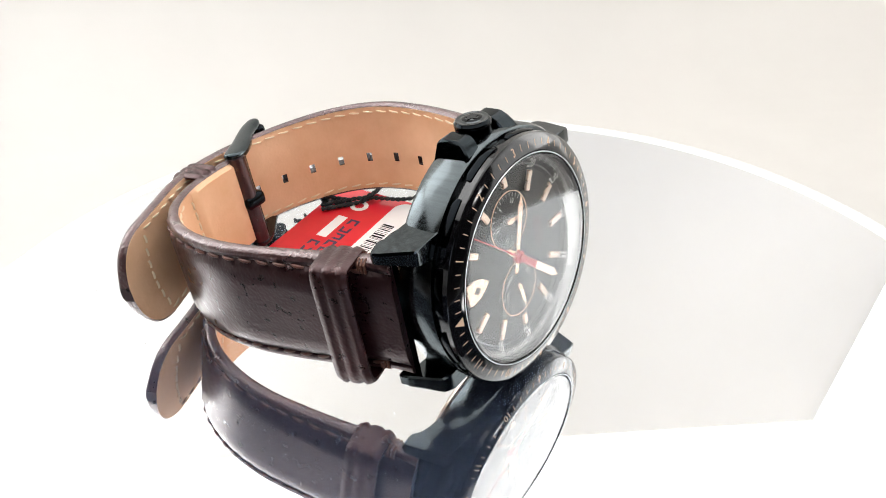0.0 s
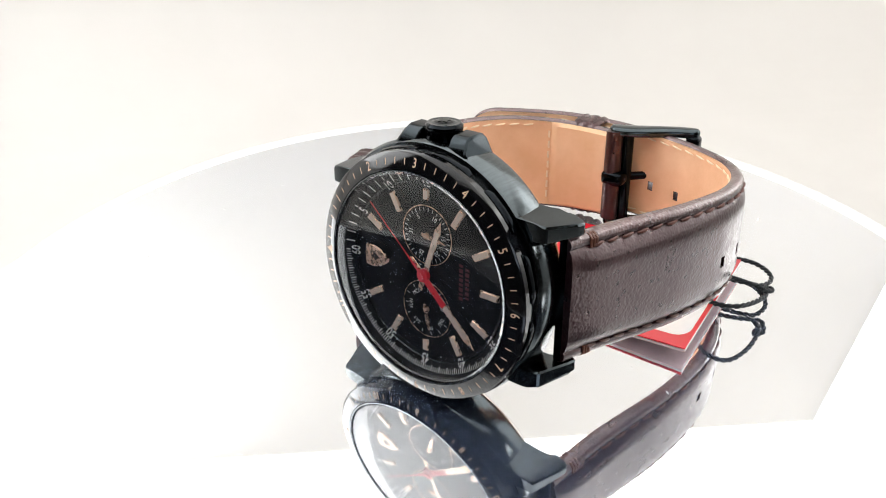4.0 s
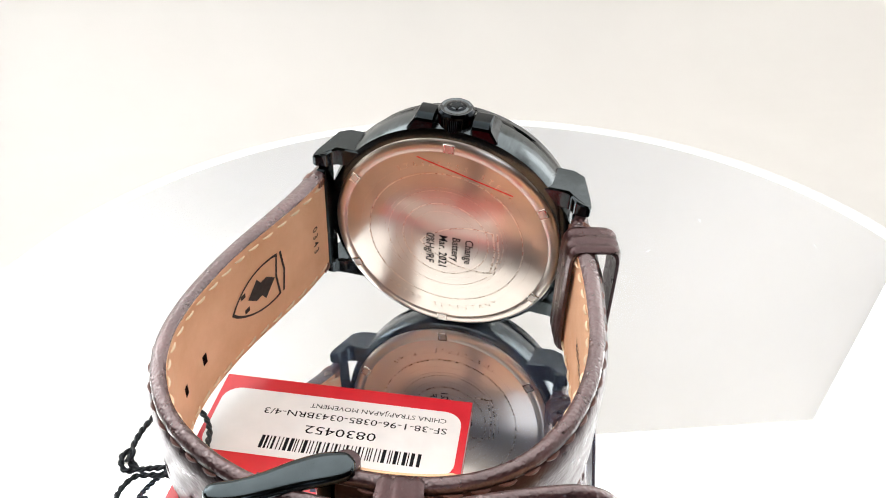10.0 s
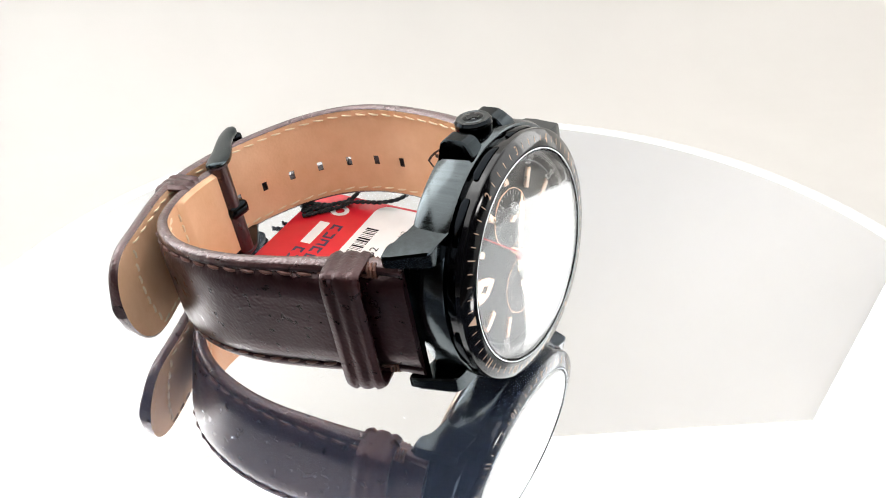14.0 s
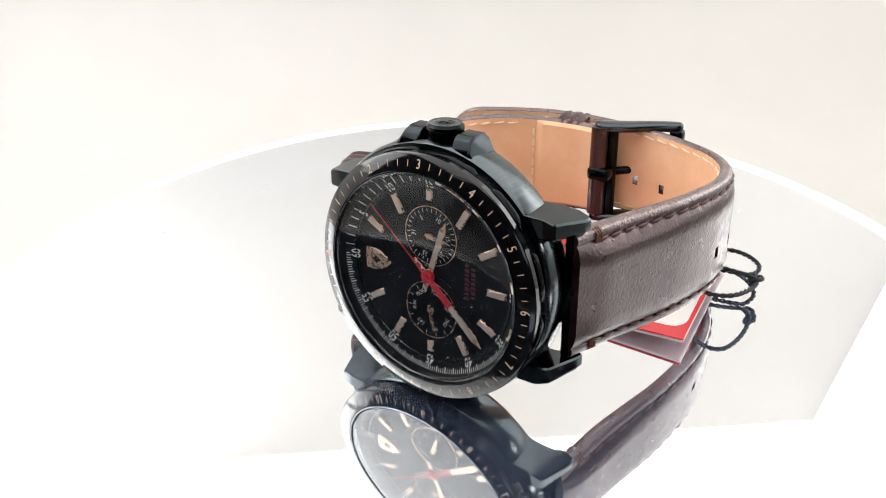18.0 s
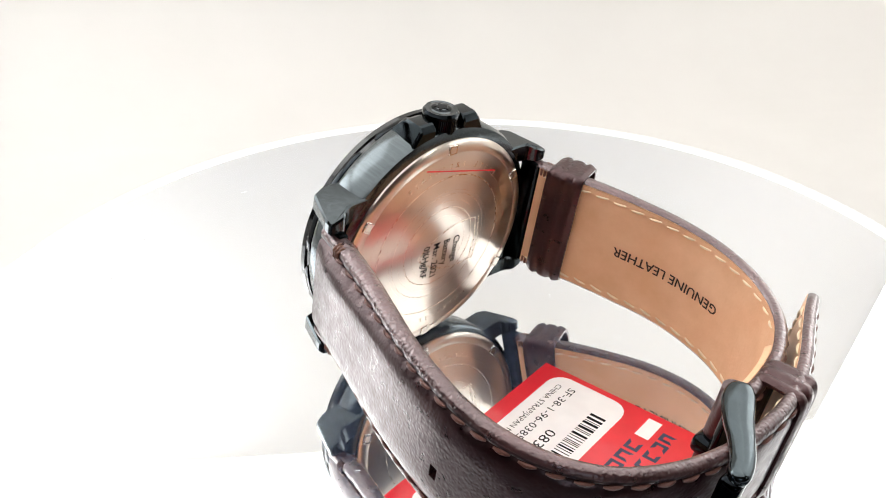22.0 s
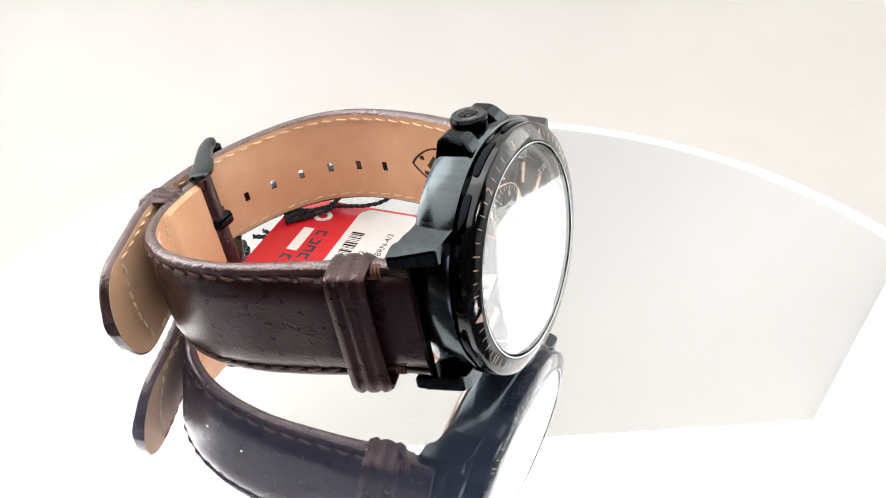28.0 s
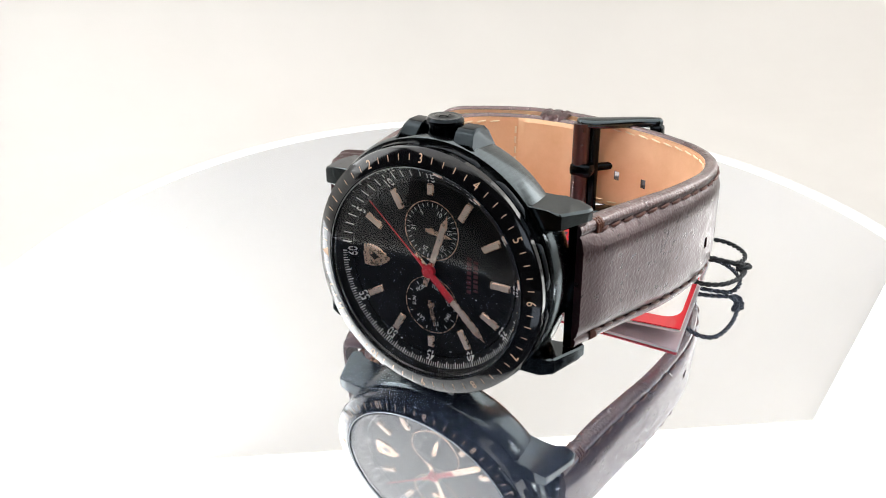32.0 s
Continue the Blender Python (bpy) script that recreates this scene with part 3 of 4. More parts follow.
for k in range(12):
    bm = bmesh.new()
    a0, a1, nseg = 30 * k + 15 - 10.5, 30 * k + 15 + 10.5, 8
    rows = []
    for i in range(nseg + 1):
        a = a0 + (a1 - a0) * i / nseg
        edge = 0.25 if i in (0, nseg) else 0
        rows.append([bm.verts.new(polar(r, a, z)) for r, z in [(20.3, 1.05 - edge), (20.9 - edge, 1.05 - edge), (21.05 - edge, 0.8 - edge), (21.05 - edge, -0.1 + edge), (20.3, -0.3 + edge)]])
    for p, q in zip(rows, rows[1:]):
        for j in range(4):
            bm.faces.new([p[j], p[j + 1], q[j + 1], q[j]])
    bm.faces.new(rows[0])
    bm.faces.new(rows[-1])
    bmesh.ops.recalc_face_normals(bm, faces=bm.faces)
    part("grip_block", bm, BLACK_POLISHED, bezel)
SL = -0.26
for hour in range(1, 13):
    if hour == 12:
        v = [polar(18.5, -2.6, 2.94), polar(18.5, 2.6, 2.94), polar(20.1, 0, 2.525)]
        raw("triangle_mark", v, [(0, 2, 1)], ROSE_PRINT, bezel, "rose triangle mark", smooth=0)
    else:
        lettering("numeral", str(hour), 1.45, radial(19.3, hour * 30, 2.73, SL), ROSE_PRINT, bezel, squeeze=0.85)
for k in range(60):
    if k % 5:
        p = radial(19.25, 6 * k, 2.745, SL)
        raw("tick_mark", [p(-0.065, -0.48), p(0.065, -0.48), p(0.065, 0.48), p(-0.065, 0.48)], [(0, 1, 2, 3)], ROSE_PRINT, bezel, smooth=0)

# Crystal
crystal = part("crystal", lathe([(0, 3.45), (6, 3.42), (12, 3.3), (16, 3.12), (17.2, 2.95), (17.55, 2.6), (17.55, 1.5), (17.2, 1.5), (16, 1.62), (12, 1.8), (6, 1.92), (0, 1.95)], 128), CRYSTAL, watch, "clear domed watch crystal", smooth=30)
crystal.visible_shadow = False
rng = random.Random(11)
vs, fs = [], []
for i in range(46):
    a, q, e = rng.uniform(0, 6.283), 16.5 * math.sqrt(rng.random()), rng.choice([0.03, 0.035, 0.045, 0.06])
    z = float(np.interp(q, [0, 6, 12, 16, 17.2], [3.45, 3.42, 3.3, 3.12, 2.95]))
    k = len(vs)
    long_e = e * rng.choice([1, 1, 1.5, 4])
    tilt = rng.uniform(0, 3.14)
    for j in range(6):
        u, v = long_e * math.cos(j * math.pi / 3), e * math.sin(j * math.pi / 3)
        vs.append((q * math.cos(a) + u * math.cos(tilt) - v * math.sin(tilt), q * math.sin(a) + u * math.sin(tilt) + v * math.cos(tilt), z + 0.004))
    vs.append((q * math.cos(a), q * math.sin(a), z + 0.02))
    fs += [(k + j, k + (j + 1) % 6, k + 6) for j in range(6)]
tagged(raw("dust", vs, fs, DUST, crystal, "tiny specks of dust and lint on the crystal"), kind="stuff")
# Added pale metal ring stands for light caught on the crystal's bevel.
part("crystal_rim", lathe([(17.56, 2.75), (17.62, 3.08), (17.78, 3.10), (17.84, 2.95), (17.84, 2.75)], 160, closed=True), RIM_GLINT, bezel, "thin pale ring for the glint on the crystal's edge")

# Dial
DZ = -0.8
dial = part("dial", lathe([(0, DZ - 0.5), (16.9, DZ - 0.5), (16.9, DZ - 0.02), (14.7, DZ), (0, DZ)], 128), CARBON, watch, "black dial with a woven carbon pattern")
rehaut = part("chapter_ring", lathe([(14.5, DZ + 0.02), (16.9, 0.35), (17.4, 1.4), (17.5, 1.4), (17.5, DZ - 0.4), (14.5, DZ - 0.05)], 128, closed=True), DIAL_BLACK, watch, "black sloping minute ring")
RS = 1.13 / 2.4
for mnt in range(5, 61, 5):
    lettering("minute_numeral", str(mnt), 1.4, radial(15.3, mnt * 6, -0.36, RS), PALE, rehaut, squeeze=0.85, bold=0.012)
vs, fs = [], []


def tick(verts, faces, r0, r1, deg, w, z0, z1):
    a = radians(deg)
    n = len(verts)
    for r, s, z in ((r0, -w, z0), (r0, w, z0), (r1, w, z1), (r1, -w, z1)):
        verts.append((r * math.sin(a) + s * math.cos(a), r * math.cos(a) - s * math.sin(a), z))
    faces.append((n, n + 1, n + 2, n + 3))


for q in range(240):
    mnt = q / 4
    if q % 4 and not 15 <= mnt <= 60:
        continue
    r0 = 16.15 if q % 4 else 15.9
    if not 15 <= mnt <= 60:
        r0 = 15.5 if q % 20 else 16.2
    zz = lambda r: DZ + 0.05 + (r - 14.5) * RS
    tick(vs, fs, r0, 16.8, mnt * 6, 0.06 if q % 4 else 0.095, zz(r0), zz(16.8))
tagged(raw("minute_track", vs, fs, PALE, rehaut, "fine pale minute track", smooth=0), kind="stuff")

for hour in range(1, 12):
    r0, r1, w = (10.8, 14.2, 0.58)
    if hour == 3:
        r0, r1 = 12.6, 14.4
    if hour == 9:
        r0, r1 = 11.8, 13.8
    bm = box(-w, w, r0, r1, DZ, DZ + 0.5, 0.12, 1)
    bmesh.ops.rotate(bm, matrix=Matrix.Rotation(radians(-30 * hour), 3, "Z"), verts=bm.verts)
    mk = part("hour_marker", bm, ROSE, dial, "faceted rose-gold hour marker")
    vs = [(-w * 0.72, r0 + 0.2, DZ + 0.515), (w * 0.72, r0 + 0.2, DZ + 0.515), (w * 0.72, r1 - 0.2, DZ + 0.515), (-w * 0.72, r1 - 0.2, DZ + 0.515)]
    R3 = Matrix.Rotation(radians(-30 * hour), 3, "Z")
    raw("lume_strip", [tuple(R3 @ Vector(v)) for v in vs], [(0, 1, 2, 3)], LUME, mk, "", smooth=0)


def shield(half, top, tip, n=8):
    """Outline of a plain heraldic shield: flat edge at top, point at tip (2D)."""
    pts = [(-half * 0.97, top), (0, top + 0.12 * half), (half * 0.97, top)]
    for k in range(1, n):
        t = k / n
        pts.append((half * (1 - t ** 2.3) ** 0.8 * (1 + 0.10 * math.sin(math.pi * t)), top + (tip - top) * t))
    pts.append((0, tip))
    return pts + [(-x, y) for x, y in pts[3:-1]][::-1]


emblem = part("emblem", prism(shield(1.85, 13.0, 7.9), DZ, DZ + 0.4, "Z", 0.08, 1), ROSE, dial, "plain rose-gold shield emblem")
raw("emblem_mark", [(0.75 * math.cos(k * 0.785) * (0.5 if k % 2 else 1.0), 10.9 + 1.1 * math.sin(k * 0.785) * (0.6 if k % 2 else 1.0), DZ + 0.42) for k in range(8)], [tuple(range(8))], PRINT, emblem, "plain dark mark", smooth=0)


def subdial(cx, label, words, count, hand_deg, size):
    """A sunk register with a ring, ticks, words round it and its own hand."""
    bm = lathe([(4.86, DZ + 0.01), (4.88, DZ + 0.08), (5.0, DZ + 0.08), (5.02, DZ + 0.01)], 72)
    bmesh.ops.translate(bm, vec=(cx, 0, 0), verts=bm.verts)
    ring = part("subdial", bm, ROSE, dial, label)
    bm = lathe([(0, DZ + 0.012), (4.75, DZ + 0.012)], 72)
    bmesh.ops.translate(bm, vec=(cx, 0, 0), verts=bm.verts)
    part("subdial_face", bm, DIAL_BLACK, ring)
    verts, faces = [], []
    for k in range(count):
        tick(verts, faces, 4.0, 4.6, 360 * k / count, 0.06, DZ + 0.03, DZ + 0.03)
    raw("subdial_ticks", [(x + cx, y, z) for x, y, z in verts], faces, PALE, ring, "", smooth=0)
    for w, deg in words:
        pl = radial(3.35, deg, DZ + 0.035)
        lettering("subdial_lettering", w, size, lambda x, y, pl=pl: (pl(x, y)[0] + cx, pl(x, y)[1], pl(x, y)[2]), PALE, ring, squeeze=0.85)
    a = radians(hand_deg)
    ux, uy = math.sin(a), math.cos(a)
    out = [(-0.28, -0.9), (0.28, -0.9), (0.34, 0), (0.40, 2.4), (0, 4.0), (-0.40, 2.4), (-0.34, 0)]
    bm = prism([(cx + p * uy + q * ux, -p * ux + q * uy) for p, q in out], DZ + 0.25, DZ + 0.38, "Z")
    part("subdial_hand", bm, ROSE, ring)
    bm = lathe([(0, DZ + 0.5), (0.5, DZ + 0.48), (0.55, DZ)], 24)
    bmesh.ops.translate(bm, vec=(cx, 0, 0), verts=bm.verts)
    part("subdial_pin", bm, ROSE, ring)


subdial(6.6, "date register with a thin rose ring", [("31", 0), ("5", 58), ("10", 116), ("15", 174), ("20", 232), ("25", 290)], 31, 188, 0.85)
subdial(-6.3, "weekday register with a thin rose ring", [(d, 360 / 7 * k) for k, d in enumerate(("SUN", "MON", "TUE", "WED", "THU", "FRI", "SAT"))], 14, 258, 0.72)
for row, (y, x0, x1) in enumerate([(-6.9, 3.6, -2.6), (-8.1, 3.2, -2.2)]):
    x = x0
    k = 0
    while x > x1:
        w = (0.5, 0.7, 0.4, 0.6)[k % 4]
        raw("small_print", [(x, y - 0.4, DZ + 0.01), (x - w, y - 0.4, DZ + 0.01), (x - w, y + 0.4, DZ + 0.01), (x, y + 0.4, DZ + 0.01)], [(3, 2, 1, 0)], RED_PRINT, dial, "tiny dark red print bar", smooth=0)
        x -= w + 0.25
        k += 1


def hand(name, outline, deg, z, material, label, h=0.16):
    """A watch hand: outline with y along the hand."""
    a = radians(deg)
    ux, uy = math.sin(a), math.cos(a)
    bm = prism([(p * uy + q * ux, -p * ux + q * uy) for p, q in outline], z, z + h, "Z", 0.05, 1)
    return part(name, bm, material, watch, label)


hour_deg = math.degrees(math.atan2(9.9, -3.3))
min_deg = math.degrees(math.atan2(-9.9, -10.4))
sec_deg = math.degrees(math.atan2(9.9, 10.9))
hh = hand("hour_hand", [(-0.45, -3.0), (0.45, -3.0), (0.5, 0), (0.62, 8.6), (0, 10.4), (-0.62, 8.6), (-0.5, 0)], hour_deg, -0.25, ROSE, "rose-gold hour hand with a pale satin filling")
mh = hand("minute_hand", [(-0.45, -3.6), (0.45, -3.6), (0.6, 0), (0.72, 12.2), (0, 14.3), (-0.72, 12.2), (-0.6, 0)], min_deg, 0.05, ROSE, "rose-gold minute hand, red near the centre")


def overlay(name, w, q0, q1, deg, z, material, parent, label):
    a = radians(deg)
    ux, uy = math.sin(a), math.cos(a)
    return raw(name, [(p * uy + q * ux, -p * ux + q * uy, z) for p, q in ((-w, q0), (w, q0), (w, q1), (-w, q1))], [(3, 2, 1, 0)], material, parent, label, smooth=0)


overlay("lume_strip", 0.44, 1.6, 8.4, hour_deg, -0.08, LUME, hh, "")
overlay("lume_strip", 0.52, 6.2, 12.2, min_deg, 0.222, LUME, mh, "")
overlay("red_section", 0.66, 0.5, 6.0, min_deg, 0.222, RED_PAINT, mh, "red enamel section")
hand("second_hand", [(-0.34, -1.5), (0.34, -1.5), (0.30, 0), (0.13, 5), (0.09, 14.8), (-0.09, 14.8), (-0.13, 5), (-0.30, 0)], sec_deg, 0.34, RED_PAINT, "thin red seconds hand", 0.12)
part("hand_boss", lathe([(0, 0.75), (0.45, 0.72), (0.5, 0.5), (1.05, 0.48), (1.1, 0.3), (1.1, -0.3)], 32), RED_PAINT, watch, "round red boss at the centre")

# Case back
BZ = -8.2
back = part("case_back", lathe([(0, BZ), (17.6, BZ), (17.7, BZ + 0.05), (18.0, BZ + 0.05), (18.1, BZ), (19.3, BZ + 0.1), (19.85, BZ + 0.5), (19.9, -7.35), (0, -7.35)], 160), STEEL, watch, "turned stainless steel case back")
for k in range(6):
    bm2 = box(-0.95, 0.95, 17.75, 19.45, BZ - 0.10, BZ + 0.4, 0.12, 1)
    inner = box(-0.6, 0.6, 18.05, 19.2, BZ - 0.104, BZ + 0.2)
    turn3 = Matrix.Rotation(radians(-30 + 60 * k), 3, "Z")
    bmesh.ops.rotate(bm2, matrix=turn3, verts=bm2.verts)
    bmesh.ops.rotate(inner, matrix=turn3, verts=inner.verts)
    notch = part("notch", bm2, STEEL_EDGE, back, "small square wrench notch")
    part("notch_floor", inner, STEEL, notch)
for r, w in ((13.6, 0.09), (10.2, 0.04), (7.6, 0.08)):
    part("engraved_ring", lathe([(r - w, BZ - 0.006), (r + w, BZ - 0.006)], 128), ETCH, back)


# Printed lines run from 3 o'clock to 9 o'clock; read from behind.
for k, line in enumerate(("Change", "Battery", "Mar. 2021", "0%Hg/RF")):
    y0 = 4.3 - 2.3 * k
    lettering("printed_line", line, 1.45, lambda x, y, y0=y0: (0.9 - x, y0 + y, BZ - 0.045), INK, back, "black printed service note", align="LEFT", squeeze=0.88, bold=0.012)


def engraved_arc(words, r, start, step, tops_out):
    for k, ch in enumerate(words):
        if ch == " ":
            continue
        deg = start - step * k if tops_out else start + step * k
        a = radians(deg)
        s = 1 if tops_out else -1
        v, f = text_shape(ch, 0.95)
        pts = []
        for x, y in v:
            rr = r + s * y
            pts.append((rr * math.sin(a) - s * x * math.cos(a), rr * math.cos(a) + s * x * math.sin(a), BZ - 0.008))
        raw("engraved_letter", pts, f, ETCH, back, "", smooth=0)


engraved_arc("STAINLESS STEEL", 15.6, 122, 5.4, True)
engraved_arc("WATER RESISTANT", 15.6, -128, 5.4, False)
etched = [shield(h, t_, p_, 12) for h, t_, p_ in ((4.6, 8.4, -4.6), (4.35, 8.1, -4.2))]
n_et = len(etched[0])
raw("etched_shield", [(x - 1.2, y, BZ - 0.007) for x, y in etched[0] + etched[1]], [(k, (k + 1) % n_et, n_et + (k + 1) % n_et, n_et + k) for k in range(n_et)], ETCH, back, "faint etched plain shield outline", smooth=0)
raw("etched_shield", [(x - 1.2, y, BZ - 0.007) for x, y in ((-4.6, 9.1), (0, 9.7), (4.6, 9.1), (4.6, 8.8), (0, 9.4), (-4.6, 8.8))], [(0, 1, 4, 5), (1, 2, 3, 4)], ETCH, back, "", smooth=0)
film = [(y, x) for x, y in ((-5.3, 16.2), (11.0, 11.8))]
dx, dy = film[1][0] - film[0][0], film[1][1] - film[0][1]
ln_ = math.hypot(dx, dy)
px_, py_ = -dy / ln_ * 0.13, dx / ln_ * 0.13
raw("red_film_line", [(film[0][0] - px_, film[0][1] - py_, BZ - 0.02), (film[1][0] - px_, film[1][1] - py_, BZ - 0.02), (film[1][0] + px_, film[1][1] + py_, BZ - 0.02), (film[0][0] + px_, film[0][1] + py_, BZ - 0.02)], [(0, 1, 2, 3)], RED_PAINT, back, "thin red line on the protective film", smooth=0)

# ---- strap ----
# Centre lines: 12-o'clock coordinate, z, shift to 3 o'clock, half width, thickness.
SHORT = [(22.3, -5.6, 0.2, 10.1, 2.7), (23.0, -9.8, 0.3, 10.2, 4.2), (24.2, -14, 0.3, 10.3, 4.5), (26.0, -19.5, 0.4, 10.4, 4.1), (27.8, -27, 0.4, 10.4, 3.4), (29.3, -35.2, 0.4, 10.3, 3.1), (29.2, -43.4, 0.3, 10.2, 2.9),
         (27.1, -51.2, 0.1, 10.0, 2.7), (22.5, -57.9, -0.1, 9.8, 2.5), (15.6, -62.2, -0.3, 9.6, 2.4), (8.2, -64.0, -0.4, 9.4, 2.4), (1.8, -64.4, -0.5, 9.2, 2.4)]
LONG = [(-22.3, -5.6, 0.0, 10.1, 2.7), (-23.2, -10.4, -0.3, 10.2, 4.3), (-24.6, -17, -0.7, 10.3, 4.5), (-26.4, -24, -1.0, 10.4, 4.0), (-28.2, -31, -1.2, 10.4, 3.5), (-29.4, -38, -1.3, 10.3, 3.3),
        (-29.9, -44, -1.4, 10.2, 3.2), (-29.3, -50.2, -1.4, 10.1, 3.1), (-26.9, -56.4, -1.4, 9.9, 2.9), (-22.1, -62.1, -1.4, 9.7, 2.7), (-14.5, -66.4, -1.2, 9.5, 2.5), (-6.0, -68.7, -0.8, 9.4, 2.4), (2.0, -69.2, -0.3, 9.4, 2.4),
        (9.0, -68.4, 0.0, 9.5, 2.4), (16.0, -66.0, 0.3, 9.7, 2.4), (23.0, -62.6, 0.3, 9.8, 2.4), (29.6, -59.6, 0.2, 9.7, 2.4), (37.2, -57.0, 0.2, 9.5, 2.3)]


class Ribbon:
    """A strap's middle surface: at(u, v, h) is u along, v across from -1 to 1, h outward in millimetres."""

    def __init__(self, rows, tip=0.0):
        self.s, self.p = spline([(a, b, c, d, e) for a, b, c, d, e in rows], 0.5)
        self.length, self.tip = self.s[-1], tip

    def row(self, u):
        return [float(np.interp(u, self.s, self.p[:, k])) for k in range(5)]

    def half(self, u):
        w = self.row(u)[3]
        left = self.length - u
        if self.tip and left < self.tip:
            t = max(0.0, 1 - left / self.tip)
            w *= max(0.02, (1 - t ** 2.8)) ** 0.5
        return w

    def axes(self, u):
        a, b = self.row(max(0, u - 0.6)), self.row(min(self.length, u + 0.6))
        t = Vector((0, b[0] - a[0], b[1] - a[1])).normalized()
        n = Vector((0, -t.z, t.y))
        y, z = self.row(u)[:2]
        if n.dot(Vector((0, y, z + 33))) < 0:
            n = -n
        return t, n

    def thick(self, u):
        return self.row(u)[4]

    def at(self, u, v, h):
        y, z, x, _, _ = self.row(u)
        _, n = self.axes(u)
        w = self.half(u)
        return Vector((x + v * w, y, z)) + h * n

    def outside(self, u, v):
        """Height of the leather's outer face: padded in the middle, thin at the stitched edge."""
        t = self.thick(u)
        e = abs(v)
        edge = -0.5 * t + 0.25 + 1.75 + 0.43 * (t - 2.4)
        pad = 0.0 if e < 0.6 else min(1.0, (e - 0.6) / 0.28)
        pad = pad * pad * (3 - 2 * pad)
        return 0.5 * t + (edge - 0.5 * t) * pad - 0.35 * (max(0.0, e - 0.93) / 0.07) ** 2

    def inside(self, u, v):
        return -self.thick(u) * 0.5 + 0.25


VS = [-1, -0.985, -0.96, -0.93, -0.90, -0.88, -0.85, -0.8, -0.7, -0.6, -0.45, -0.3, -0.1, 0.1, 0.3, 0.45, 0.6, 0.7, 0.8, 0.85, 0.88, 0.90, 0.93, 0.96, 0.985, 1]


def strap_piece(name, rb, holes, label, lining_from=0.0):
    us = set(np.round(np.linspace(0, rb.length, int(rb.length / 1.0) + 1), 3))
    if rb.tip:
        us |= set(np.round(rb.length - rb.tip * np.linspace(0, 1, 16) ** 2, 3))
    cuts = [(c - 0.62, c + 0.62) for c in holes]
    # the seam dips into its needle holes between two stitches
    gaps = [5.0 + 3.35 * k + 2.80 for k in range(int((rb.length - 14) / 3.35))]
    us = {u for u in us if not any(abs(u - g) < 0.6 for g in gaps)}
    for g in gaps:
        us |= {g - 0.5, g, g + 0.5}
    us = {u for u in us if not any(a - 0.3 < u < b + 0.3 for a, b in cuts)}
    for a, b in cuts:
        us |= {a, b}
    us = sorted(us)
    nv = len(VS)
    ci = [k for k in range(nv - 1) if VS[k] == -0.3][0]
    vo, fo, rim = [], [], set()
    for u in us:
        for v in VS:
            h = rb.outside(u, v)
            if abs(abs(v) - 0.85) < 1e-6:
                h -= 0.32 + (0.55 if any(abs(u - g) < 0.1 for g in gaps) else 0.0)
            h += 0.02 * noise.noise(Vector((u * 0.35, v * 5, 3)))
            vo.append(rb.at(u, v, h))
    # domed edge, coloured lighter for the light it catches
    base_i = len(vo)
    for u in us:
        for v in (-1, 1):
            top, foot = rb.outside(u, v), rb.inside(u, v) - 0.24
            for out, f in ((1.022, 0.78), (1.034, 0.5), (1.018, 0.2), (0.975, 0.0)):
                vo.append(rb.at(u, v * out, foot + (top - foot) * f))
    inside_hole = [any(a - 1e-6 <= us[i] and us[i + 1] <= b + 1e-6 for a, b in cuts) for i in range(len(us) - 1)]
    for i in range(len(us) - 1):
        for k in range(nv - 1):
            if inside_hole[i] and k == ci:
                continue
            if k < 3 or k > nv - 5:
                rim.add(len(fo))
            fo.append((i * nv + k, (i + 1) * nv + k, (i + 1) * nv + k + 1, i * nv + k + 1))
        for side, k in ((0, 0), (1, nv - 1)):
            row_a = [i * nv + k] + [base_i + 8 * i + 4 * side + j for j in range(4)]
            row_b = [(i + 1) * nv + k] + [base_i + 8 * (i + 1) + 4 * side + j for j in range(4)]
            for j in range(4):
                q = (row_a[j + 1], row_b[j + 1], row_b[j], row_a[j])
                rim.add(len(fo))
                fo.append(q if side == 0 else q[::-1])
    for i in (0, len(us) - 1):
        q = [i * nv + k for k in range(nv)] + [base_i + 8 * i + 4 + j for j in range(4)] + [base_i + 8 * i + j for j in (3, 2, 1, 0)]
        fo.append(tuple(q))
    for a, b in cuts:
        ia, ib = us.index(a), us.index(b)
        ring = []
        for i, k in ((ia, ci), (ib, ci), (ib, ci + 1), (ia, ci + 1)):
            ring.append((i * nv + k, len(vo)))
            vo.append(rb.at(us[i], VS[k], rb.inside(us[i], VS[k]) - 0.02))
        for q in range(4):
            (m, m2), (n, n2) = ring[q], ring[(q + 1) % 4]
            fo.append((m, n, n2, m2))
    strap = raw(name, [tuple(p) for p in vo], fo, LEATHER, watch, label, smooth=50)
    strap.data.materials.append(STRAP_EDGE)
    for poly in strap.data.polygons:
        if poly.index in rim:
            poly.material_index = 1
    # lining, on the wrist side
    LV = [-0.965, -0.93, -0.88, -0.6, -0.3, -0.1, 0.1, 0.3, 0.6, 0.88, 0.93, 0.965]
    vl, fl = [], []
    m = len(LV)
    ul = [u for u in us if u >= lining_from]
    skip = len(us) - len(ul)
    for u in ul:
        for v in LV:
            dip = -0.05 if abs(v) == 0.88 else 0.0
            vl.append(rb.at(u, v, rb.inside(u, v) - 0.28 + dip * -1 + 0.05 * noise.noise(Vector((u * 0.3, v * 4, 9)))))
    for u in ul:
        for v in (LV[0], LV[-1]):
            vl.append(rb.at(u, v, rb.inside(u, v) + 0.02))
